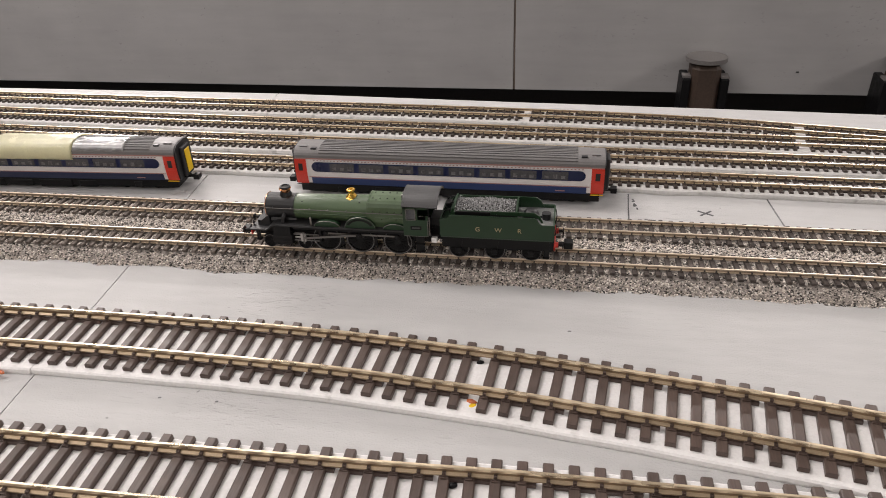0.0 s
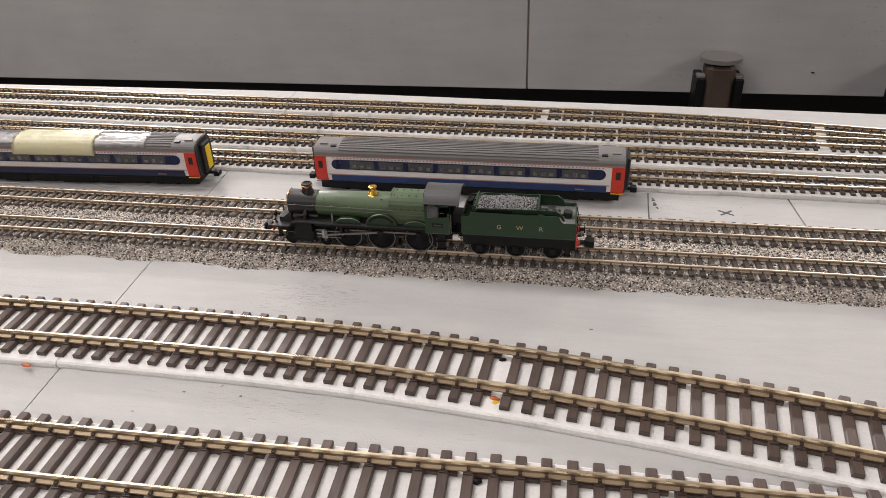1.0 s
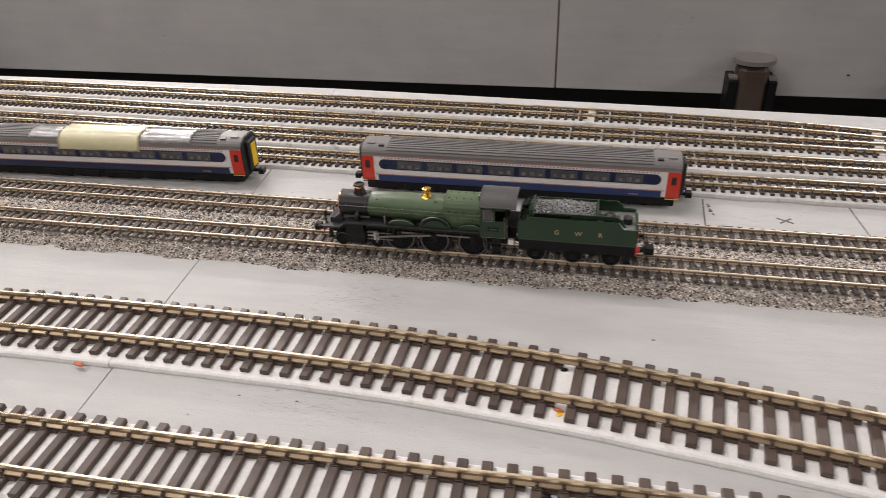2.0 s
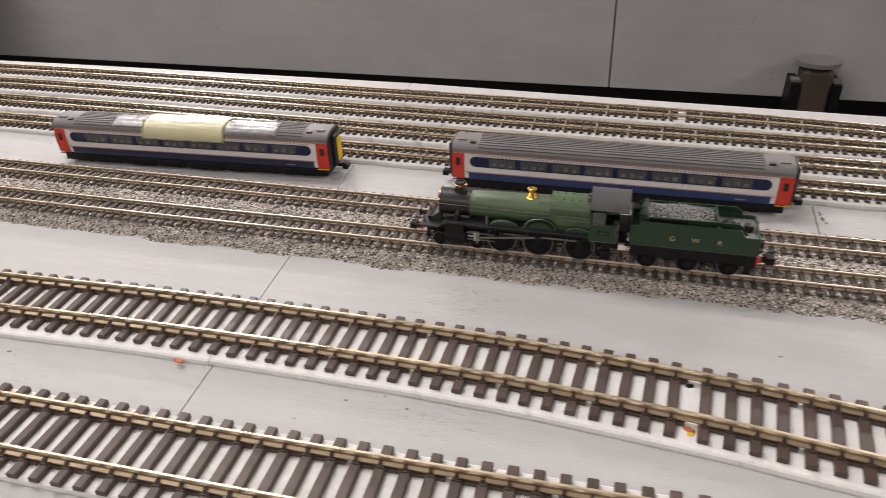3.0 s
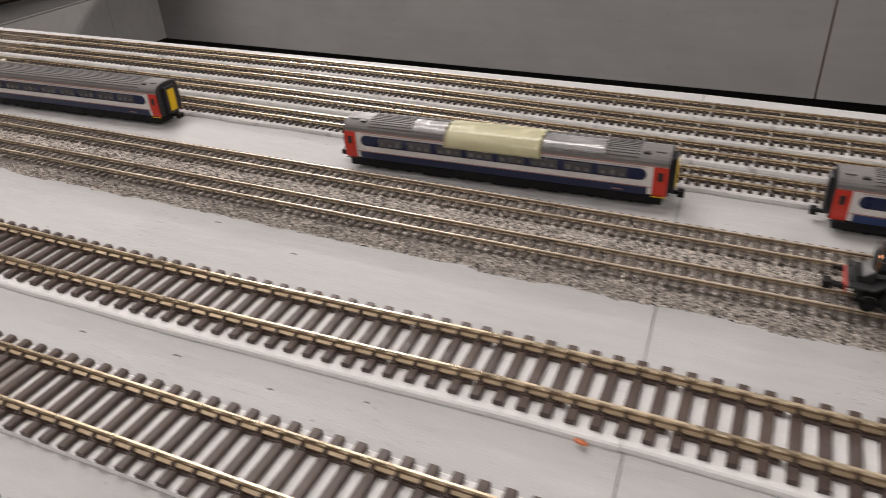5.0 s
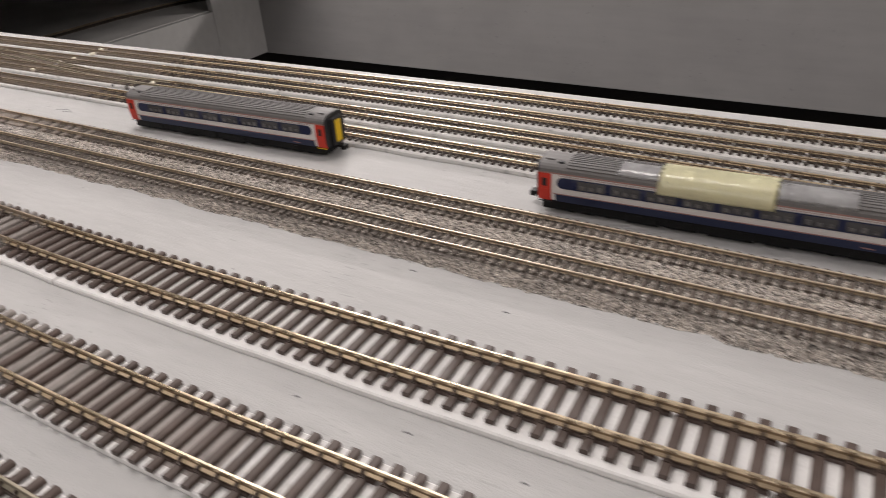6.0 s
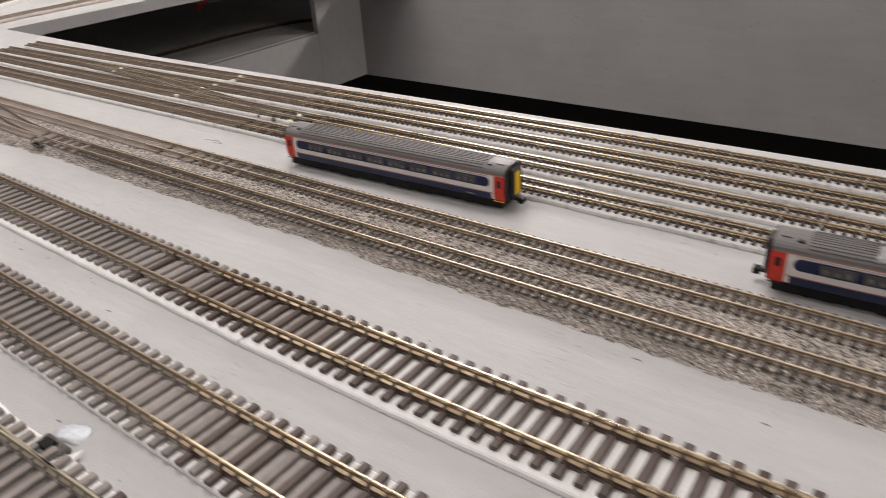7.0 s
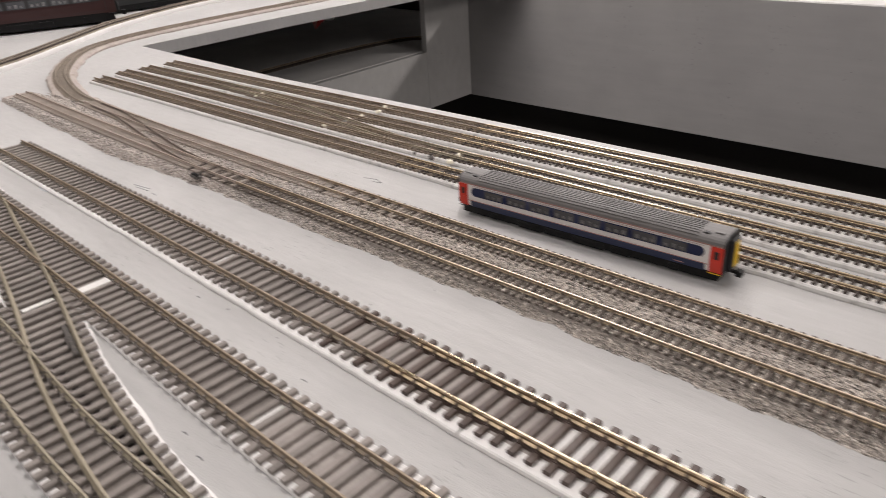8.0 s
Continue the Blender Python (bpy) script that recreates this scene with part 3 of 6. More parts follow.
R4 = [(-1.118, 0.1138), (-0.945, 0.1133), (-0.417, 0.1203), (-0.158, 0.1148), (0.03, 0.1088), (0.124, 0.1023), (0.2, 0.0913), (0.28, 0.0783), (0.33, 0.0713)]
RX = [(-0.97, 0.0866), (-0.9, 0.0843), (-0.83, 0.0778), (-0.76, 0.0693), (-0.69, 0.0618), (-0.62, 0.0608)]
OUT = [(-1.22, -0.20), (-1.255, -0.10), (-1.31, 0.005), (-1.38, 0.098), (-1.462, 0.214), (-1.53, 0.386), (-1.56, 0.60), (-1.57, 0.9)]


def y_on(pts, x):
    q = sorted(pts)
    return float(np.interp(x, [p[0] for p in q], [p[1] for p in q]))


def reach_to(pts, half):
    """Sleepers reach out to the far edge of a neighbouring line."""
    def reach(x, y):
        d = y_on(pts, x) - y
        return (d - half, d + half) if abs(d) < half * 2.05 else (0, 0)
    return reach


strip([(x, y + 0.0036 * max(0.0, -0.45 - x)) for x, y in F1 if x < -0.46] + [(-0.4505, -0.1306)], 0.0191, 0.0022, FOAM, "foam_underlay", "white foam strip with ragged edge at the western end", 5, far=0.0152, rough=0.0004, taper=0.0008)
strip([(-0.4502, -0.1306)] + [p for p in F1 if -0.44 < p[0] < -0.14] + [(-0.1268, -0.1250)], 0.0193, 0.0022, FOAM, "foam_underlay", "white foam strip with rounded edge under the bare track", 1, far=0.0162, rough=0.0002, taper=0.0008)
strip([(-0.1264, -0.1250)] + [p for p in F1 if p[0] > -0.12], 0.0190, 0.0022, FOAM, "foam_underlay", "white foam strip butted against the next one", 21, far=0.0162, rough=0.0002, taper=0.0008)
strip(F2, 0.0160, 0.0020, FOAM, "foam_underlay", "white foam strip under the inner bare track, dusty edges", 2, far=0.0162, rough=0.0002, taper=0.0008)
strip(F3, 0.0158, 0.00195, FOAM, "foam_underlay", "white foam strip under the front bare track", 3, rough=0.0002, taper=0.0008)
strip(FX, 0.0162, 0.0017, FOAM, "foam_underlay", "white foam strip under the crossover points", 4, far=0.0168, rough=0.0007)
for k, r in enumerate((R1, R2, R3, R4)):
    strip(r, 0.0108, 0.0026, FOAM_OLD, "foam_underlay", "off-white foam strip under a siding of the yard", 10 + k)
# thin layers that darken the sleeper gaps, shade painted in with the dust
strip([p for p in F1 if p[0] < -0.6] + [(-0.56, -0.1283)], 0.0128, 0.0003, DUST_SHADE, "gap_layer", "grey dusty layer with the shade between the sleepers in its colour", 41, z0=0.00215, rough=0.0006)
strip([p for p in F2 if p[0] < -0.5], 0.0128, 0.0003, DUST_SHADE, "gap_layer", "grey dusty layer with the shade between the sleepers in its colour", 42, z0=0.00195, rough=0.0006)
for k, r in enumerate((R1, R2, R3, R4)):
    strip([p for p in r if p[0] < -0.7] + [(-0.62, y_on(r, -0.62))], 0.0078, 0.0003, TANDUST, "gap_layer", "tan dust between the sleepers of a siding", 45 + k, z0=0.00255, rough=0.0005)
strip([p for p in F3 if p[0] < -0.39], 0.0125, 0.0003, DUST_SHADE, "gap_layer", "grey dusty layer with the shade between the sleepers in its colour", 43, z0=0.00190, rough=0.0005)
strip(FX, 0.0120, 0.0003, DUST_SHADE, "gap_layer", "grey dusty layer with the shade between the points' sleepers in its colour", 44, z0=0.00165, rough=0.0005)
# pale layers that paint shade onto the foam in the gaps
strip([(-0.56, y_on(F1, -0.56)), (-0.5, y_on(F1, -0.5)), (-0.42, y_on(F1, -0.42))], 0.0126, 0.0003, FOAM_SHADE, "gap_layer", "pale grey layer painting the shade on the foam between the sleepers", 48, z0=0.00213, rough=0.0008)
strip([(-0.51, y_on(F2, -0.51)), (-0.44, y_on(F2, -0.44)), (-0.36, y_on(F2, -0.36)), (-0.31, y_on(F2, -0.31))], 0.0126, 0.0003, FOAM_SHADE, "gap_layer", "pale grey layer painting the shade on the foam between the sleepers", 49, z0=0.00193, rough=0.0008)
strip(OUT, 0.0148, 0.0060, FOAM, "foam_underlay", "white raised foam roadbed of the outer curve", 20)
strip(OUT, 0.0125, 0.0012, TANCORK, "cork_roadbed", "tan cork roadbed on the outer curve", 22, z0=0.0060, far=0.0142)

GF = "larger gauge tracks at the front"
track("F1", "bare larger-gauge track on white foam with brown sleepers", F1, OO, 0.0022, RAIL, SLEEPER, GF, anchors=[(-9, 0.0287, 0.0241), (0.0287, 9, 0.0334)], west=-0.50, west_mat=RAIL_NO_GLINT, dusty=(-0.52, SLEEPER_DUSTY))
track("F2", "bare larger-gauge track beside the crossover points", F2, OO, 0.0020, RAIL, SLEEPER, GF,
      spans=[(-0.90, -0.66, reach_to(FX, 0.0125))], anchors=[(-9, 9, -0.0109)], west=-0.44, west_mat=RAIL_NO_GLINT, dusty=(-0.41, SLEEPER_DUSTY))
track("F3", "front larger-gauge track with the points", F3, OO, 0.0020, BRASSDULL, SLEEPER, GF, spans=[(-0.664, -0.44, reach_to(FX, 0.015))], dusty=(-0.40, SLEEPER_DUSTY))
track("FX", "curved crossover track joining two larger-gauge lines", FX, OO, 0.0020, BRASSDULL, SLEEPER, GF, skip=[(-9, 9)])
GR = "small gauge sidings at the back"
track("R1", "small-gauge siding with dark sleepers on white foam", R1, NN, 0.0026, RAIL, SLEEPER_N, GR, west=-0.66, west_mat=RAIL_NO_GLINT, dusty=(-0.64, SLEEPER_TAN), keep=(-0.95, 0.40), anchors=[(-9, 9, 0.0999)])
track("R2", "small-gauge siding with dark sleepers and a crossover", R2, NN, 0.0026, RAIL, SLEEPER_N, GR, west=-0.66, west_mat=RAIL_NO_GLINT, dusty=(-0.64, SLEEPER_TAN), spans=[(-0.80, -0.62, reach_to(RX, 0.0085))], keep=(-0.95, 0.4), gaps=(-0.768,))
track("R3", "small-gauge siding with dark sleepers and a crossover", R3, NN, 0.0026, RAIL, SLEEPER_N, GR, west=-0.66, west_mat=RAIL_NO_GLINT, dusty=(-0.64, SLEEPER_TAN),
      spans=[(-0.97, -0.80, reach_to(RX, 0.0085)), (0.19, 0.34, reach_to(R4, 0.0085))], keep=(-0.95, 0.4), gaps=(-0.766, 0.182))
track("R4", "small-gauge siding curving into its neighbour", R4, NN, 0.0026, RAIL, SLEEPER_N, GR, west=-0.66, west_mat=RAIL_NO_GLINT, dusty=(-0.64, SLEEPER_TAN), keep=(-0.95, 0.4), skip=[(0.235, 9)], gaps=(-0.764, 0.029, 0.1815))
track("RX", "small-gauge crossover between two sidings", RX, NN, 0.0026, BRASSDULL, SLEEPER_N, GR, skip=[(-9, 9)])
GN = "ballasted small gauge main lines"
track("NC", "sandy small-gauge curve round the end of the board", NC, NN, 0.0037, SANDRAIL, SANDSLEEPER, GN)
track("N1", "ballasted small-gauge main line with weathered sleepers", N1, NN, 0.0047, RAIL_DULL, SLEEPER_W, GN, dusty=(0.0, SLEEPER_MID), spans=[(-1.0, -0.885, reach_to(NX, 0.006))], keep=(-0.9, 0.4), sandy=[(-1.1, -0.62)], west=-0.68)
track("N2", "ballasted small-gauge main line with weathered sleepers", N2, NN, 0.0047, RAIL_DULL, SLEEPER_W, GN, dusty=(0.0, SLEEPER_MID),
      spans=[(-0.88, -0.75, reach_to(NX, 0.006))], keep=(-0.93, 0.4), anchors=[(-9, 9, 0.0926)], sandy=[(-1.2, -0.74)], west=-0.72)
track("NX", "weathered rails of the ballasted small-gauge crossover", NX, NN, 0.0047, DARKRAIL, SLEEPER_W, GN, skip=[(-9, 9)])
track("OUT", "dark outer curve of small-gauge track", OUT, NN, 0.0072, SANDRAIL, SLEEPER_W, GN)
LOW = [(-1.60, 0.2), (-1.602, 0.45), (-1.603, 0.62), (-1.602, 0.76), (-1.572, 0.92), (-1.505, 0.985), (-1.40, 1.05)]
strip(LOW, 0.016, 0.002, BROWNBED, "cork_roadbed", "dark cork roadbed on the lower level", 51, z0=-0.160)
lt = track("LOW", "dim small-gauge track winding on the lower level", LOW, NN, -0.158, RAIL_DULL, SLEEPER_N, GN)


# ---- ballast ----
def ballast():
    """A bed with sloped, ragged shoulders under the two main lines, and loose chips over it."""
    xs = np.arange(-1.13, 0.42, 0.003)
    rng = np.random.default_rng(5)
    def ragged(k, amp):
        w = rng.normal(0, 1, len(xs))
        return np.convolve(np.pad(w, 20, mode="edge"), np.hanning(k) / np.hanning(k).sum(), "same")[20:-20] * amp
    front = np.interp(xs, [-1.13, -0.92, -0.87, -0.75, -0.66, -0.49, -0.2, 0.42], [-0.066, -0.075, -0.078, -0.0725, -0.0715, -0.071, -0.0725, -0.0705]) + ragged(9, 0.0013) + ragged(3, 0.0004)
    back = np.interp(xs, [-1.13, -0.95, -0.48, 0.42], [-0.036, -0.016, -0.0185, -0.0185]) + ragged(9, 0.0012) + ragged(3, 0.0004)
    cols = [(0.0, 0.0), (0.03, 0.0015), (0.09, 0.0040), (0.5, 0.0045), (0.91, 0.0041), (0.97, 0.0015), (1.0, 0.0)]
    v = np.zeros((len(xs), len(cols), 3))
    for j, (u, h) in enumerate(cols):
        v[:, j, 0] = xs
        v[:, j, 1] = front + (back - front) * u
        v[:, j, 2] = h
    k, c = v.shape[:2]
    i = np.arange(k - 1)[:, None] * c
    j = np.arange(c - 1)[None, :]
    f = np.stack([i + j, i + c + j, i + c + j + 1, i + j + 1], -1).reshape(-1, 4)[:, ::-1]
    me = bpy.data.meshes.new("ballast_bed")
    me.from_pydata(v.reshape(-1, 3).tolist(), [], f.tolist())
    me.materials.append(BED); me.materials.append(SAND)
    me.polygons.foreach_set("material_index", [int(me.vertices[p.vertices[0]].co.x + 0.02 * math.sin(p.index * 1.7) < -0.735) for p in me.polygons])
    tagged(new("ballast_bed", me), "grey ballast bed of the two main lines", "ballast", kind="stuff")
    # loose chips
    n = 240000
    x = rng.uniform(-1.12, 0.40, n)
    x = np.where((x < -0.72) & (rng.random(n) < 0.45), rng.uniform(-0.72, 0.30, n), x)
    u = rng.uniform(-0.02, 1.02, n)
    fy, by = np.interp(x, xs, front), np.interp(x, xs, back)
    y = fy + (by - fy) * u
    h = np.interp(u, [c[0] for c in cols], [c[1] for c in cols])
    r = rng.uniform(0.00030, 0.00056, n)
    keep = np.ones(n, bool)
    for line in (N1, N2):
        xy, d = curve_through(line, 0.002)
        o = np.argsort(xy[:, 0])
        ly = np.interp(x, xy[o, 0], xy[o, 1])
        dy = np.abs(y - ly)
        rail = np.abs(dy - NN["gauge"] / 2) < 0.0010
        keep &= ~rail
        fx, _ = sleeper_places(line, NN["pitch"], [(-9, 9, 0.0926)] if line is N2 else ())
        q = np.sort(fx[:, 0])
        near = np.abs(x - q[np.clip(np.searchsorted(q, x), 0, len(q) - 1)])
        near = np.minimum(near, np.abs(x - q[np.clip(np.searchsorted(q, x) - 1, 0, len(q) - 1)]))
        on = (near < 0.00130) & (dy < 0.0089)
        keep &= ~(on & (rng.random(n) < np.interp(x, [-0.50, -0.02], [0.87, 0.995])))
        h = np.where(dy < 0.0083, 0.0048, h)
    x, y, h, r = x[keep], y[keep], h[keep], r[keep]
    n = len(x)
    base = np.array([(1, 0, 0), (-1, 0, 0), (0, 1, 0), (0, -1, 0), (0, 0, 1), (0, 0, -1)], float)
    tri = np.array([(0, 2, 4), (2, 1, 4), (1, 3, 4), (3, 0, 4), (2, 0, 5), (1, 2, 5), (3, 1, 5), (0, 3, 5)])
    a = rng.uniform(0, 2 * np.pi, n)
    tlt = rng.uniform(-0.9, 0.9, n)
    st = rng.uniform(0.65, 1.35, (n, 6, 1))
    P = base[None] * st
    ct, sn = np.cos(tlt)[:, None], np.sin(tlt)[:, None]
    yz = np.stack([P[..., 1] * ct - P[..., 2] * sn, P[..., 1] * sn + P[..., 2] * ct], -1)
    ca, sa = np.cos(a)[:, None], np.sin(a)[:, None]
    X, Y = P[..., 0] * ca - yz[..., 0] * sa, P[..., 0] * sa + yz[..., 0] * ca
    V = np.stack([X * r[:, None] + x[:, None], Y * r[:, None] + y[:, None], yz[..., 1] * r[:, None] * 0.8 + (h + r * 0.35)[:, None]], -1).reshape(-1, 3)
    pale = x + 0.06 * np.sin(x * 41) + rng.normal(0, 0.03, n) < -0.66
    for mask, mat, label in ((~pale, CHIPS, "fine grey granite ballast chips round the sleepers"), (pale, CHIPS_PALE, "pale glued ballast chips at the western end")):
        k = int(mask.sum())
        co = V.reshape(-1, 6, 3)[mask].reshape(-1, 3)
        T = (tri[None] + (np.arange(k) * 6)[:, None, None]).reshape(-1)
        me = bpy.data.meshes.new("ballast_chips")
        me.vertices.add(len(co)); me.vertices.foreach_set("co", co.ravel())
        me.loops.add(len(T)); me.loops.foreach_set("vertex_index", T.astype(np.int32))
        me.polygons.add(len(T) // 3)
        me.polygons.foreach_set("loop_start", np.arange(0, len(T), 3, dtype=np.int32))
        me.update(calc_edges=True)
        me.materials.append(mat)
        tagged(new("ballast_chips", me), label, "ballast", kind="stuff")
    # glued, sandy ballast round the end curve
    strip(NC, 0.0150, 0.0043, SAND, "sandy_ballast", "thin sandy ballast glued round the end curve", 31, rough=0.0016, taper=0.0075)


ballast()

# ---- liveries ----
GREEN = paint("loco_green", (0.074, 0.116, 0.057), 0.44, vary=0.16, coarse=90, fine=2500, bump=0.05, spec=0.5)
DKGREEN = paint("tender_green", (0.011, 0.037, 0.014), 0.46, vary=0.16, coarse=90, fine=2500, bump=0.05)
SMOKE = paint("smokebox_black", (0.009, 0.009, 0.010), 0.46, vary=0.25, coarse=120, fine=2500, bump=0.12)
ROOFGREY = paint("cab_roof_grey", (0.058, 0.058, 0.059), 0.5, vary=0.2, coarse=120, fine=2500, bump=0.12)
PLATE = paint("worn_black_plate", (0.019, 0.019, 0.020), 0.5, vary=0.35, coarse=200, fine=2500, bump=0.15, spec=0.5)
BRIGHT = paint("bare_bright_steel", (0.45, 0.44, 0.42), 0.38, 0.9, vary=0.15, coarse=300, fine=2500, bump=0.05)
BRASS = paint("brass", (0.80, 0.50, 0.10), 0.25, 1.0, vary=0.1, coarse=300, fine=2500, bump=0)
COPPER = paint("copper", (0.72, 0.34, 0.16), 0.25, 1.0, vary=0.1, coarse=300, fine=2500, bump=0)
TYRE = paint("tyre_steel", (0.17, 0.165, 0.16), 0.42, 1.0, vary=0.2, coarse=300, fine=2500, bump=0.05)
STEEL = paint("dull_steel", (0.20, 0.192, 0.183), 0.42, 1.0, vary=0.2, coarse=300, fine=2500, bump=0.05)
REDBEAM = paint("buffer_beam_red", (0.55, 0.035, 0.022), 0.45, vary=0.12, coarse=300, fine=2500, bump=0.05)
GOLD = paint("gilt_lettering", (0.45, 0.36, 0.20), 0.5, vary=0.1, coarse=300, fine=2500, bump=0)
COALDUST = paint("coal_dust", (0.010, 0.010, 0.010), 0.8, vary=0.3, coarse=500, fine=3500, bump=0.5)
COAL = paint("coal", (0.20, 0.20, 0.20), 0.30, vary=0.5, coarse=500, fine=3500, bump=0.5, spec=0.9)
TANKTOP = paint("tank_top_grey", (0.16, 0.165, 0.16), 0.42, vary=0.2, coarse=200, fine=2500, bump=0.15, dirt=(0.42, 0.42, 0.40), dirt_at=0.6)
C_WHITE = paint("coach_white", (0.80, 0.775, 0.76), 0.42, vary=0.05, coarse=60, fine=1500, bump=0.03)
C_BLUE = paint("coach_blue", (0.009, 0.031, 0.128), 0.38, vary=0.12, coarse=60, fine=1500, bump=0.03)
# coach blue with the weaker light on the western coaches in its colour
C_BLUE_SHADED = paint("coach_blue_shaded", (0.008, 0.016, 0.060), 0.38, vary=0.12, coarse=60, fine=1500, bump=0.03)
C_NAVY = paint("window_band_navy", (0.010, 0.018, 0.065), 0.30, vary=0.15, coarse=60, fine=1500, bump=0.03)
C_RED = paint("door_red", (0.62, 0.040, 0.022), 0.40, vary=0.1, coarse=60, fine=1500, bump=0.03)
C_RIB = paint("roof_rib_grey", (0.135, 0.131, 0.130), 0.6, vary=0.15, coarse=80, fine=1800, bump=0.1)
C_ROOF = paint("coach_roof_grey", (0.180, 0.174, 0.172), 0.52, vary=0.14, coarse=80, fine=1800, bump=0.1, spec=0.25)
C_GLASS = paint("smoked_window", (0.080, 0.082, 0.090), 0.14, vary=0.35, coarse=45, fine=1500, bump=0, spec=0.7)
C_SEAT = paint("seat_grey", (0.14, 0.14, 0.145), 0.3, vary=0.6, coarse=400, fine=1500, bump=0)
C_PINK = paint("cantrail_pink", (0.38, 0.205, 0.185), 0.45, vary=0.1, coarse=200, fine=1500, bump=0)
C_YELLOW = paint("warning_yellow", (0.80, 0.52, 0.01), 0.42, vary=0.06, coarse=60, fine=1500, bump=0.03)
C_END = paint("coach_end_black", (0.016, 0.016, 0.018), 0.5, vary=0.2, coarse=60, fine=1500, bump=0.05)
MAROON = paint("coach_maroon", (0.032, 0.007, 0.007), 0.45, vary=0.15, coarse=60, fine=1500, bump=0.03)
MASKING = paint("masking_tape", (0.96, 0.925, 0.66), 0.22, vary=0.07, coarse=120, fine=1400, bump=0.2, coat=0.35)


def clear_tape():
    """Clear sticky tape: glossy, mostly see-through, milky where it lifts."""
    m, n, l, p = nodes_of("clear_tape")
    geo = n.new("ShaderNodeNewGeometry")
    a = n.new("ShaderNodeTexNoise"); a.inputs["Scale"].default_value = 70; a.inputs["Detail"].default_value = 3
    l.new(geo.outputs["Position"], a.inputs["Vector"])
    r = n.new("ShaderNodeMapRange"); r.inputs["From Min"].default_value, r.inputs["From Max"].default_value = 0.35, 0.65
    r.inputs["To Min"].default_value, r.inputs["To Max"].default_value = 0.35, 0.8
    l.new(a.outputs["Fac"], r.inputs["Value"]); l.new(r.outputs["Result"], p.inputs["Alpha"])
    p.inputs["Base Color"].default_value = (0.68, 0.68, 0.69, 1)
    p.inputs["Roughness"].default_value = 0.16
    p.inputs["Specular IOR Level"].default_value = 1.0
    p.inputs["Coat Weight"].default_value = 1.0
    p.inputs["Coat Roughness"].default_value = 0.12
    bp = n.new("ShaderNodeBump"); bp.inputs["Strength"].default_value = 0.2; bp.inputs["Distance"].default_value = 0.0004
    l.new(a.outputs["Fac"], bp.inputs["Height"]); l.new(bp.outputs["Normal"], p.inputs["Normal"])
    return m


CLEAR = clear_tape()
K = 0.001


def mm(*a):
    return tuple(v * K for v in a)


def mbox(*bs, bevel=0.0):
    return boxes(*[mm(*b) for b in bs], bevel=bevel * K)


def mprism(o, a, b, axis="y"):
    return prism([(p * K, q * K) for p, q in o], a * K, b * K, axis)


def mlathe(prof, seg=24, axis="z", centre=(0, 0, 0), ring=False):
    return lathe([(r * K, h * K) for r, h in prof], seg, axis, mm(*centre), ring)


def mtube(pts, r, seg=6):
    return tube([mm(*p) for p in pts], r * K, seg)


# ---- coaches ----
SIDE = [(8.45, 6.3), (8.95, 8.5), (9.3, 12.0), (9.2, 17.0), (8.9, 20.4)]


def side_y(z):
    return float(np.interp(z, [p[1] for p in SIDE], [p[0] for p in SIDE]))


def roof_profile():
    out = []
    for i in range(13):
        a = math.pi * i / 12
        out.append((9.0 * math.copysign(abs(math.cos(a)) ** 0.72, math.cos(a)), 20.4 + 4.5 * abs(math.sin(a)) ** 0.9))
    return out


def roof_y_to_z(y):
    c = min(1.0, abs(y) / 9.0) ** (1 / 0.72)
    return 20.4 + 4.5 * math.sqrt(max(0, 1 - c * c)) ** 0.9


def panel(x0, x1, z0, z1, s, proud, steps=3, thick=0.25):
    """A panel that follows the side's bulge on side s."""
    zs = [z0 + (z1 - z0) * k / steps for k in range(steps + 1)]
    outer = [(s * (side_y(z) + proud), z) for z in zs]
    inner = [(s * (side_y(z) + proud - thick), z) for z in reversed(zs)]
    return mprism(outer + inner, x0, x1, "x")


def rounded_band(x0, x1, z0, z1, s, proud):
    """The window band: a long panel with round ends, bent to the side."""
    r = (z1 - z0) / 2
    pts = []
    for k in range(9):
        a = math.pi / 2 + math.pi * k / 8
        pts.append((x0 + r + r * math.cos(a), z0 + r + r * math.sin(a)))
    for k in range(9):
        a = -math.pi / 2 + math.pi * k / 8
        pts.append((x1 - r + r * math.cos(a), z0 + r + r * math.sin(a)))
    bm = bmesh.new()
    o = [bm.verts.new(mm(x, s * (side_y(z) + proud), z)) for x, z in pts]
    i = [bm.verts.new(mm(x, s * (side_y(z) + proud - 0.2), z)) for x, z in pts]
    bm.faces.new(o), bm.faces.new(i[::-1])
    for k in range(len(pts)):
        bm.faces.new((o[k], i[k], i[(k + 1) % len(pts)], o[(k + 1) % len(pts)]))
    bmesh.ops.recalc_face_normals(bm, faces=bm.faces)
    return bm


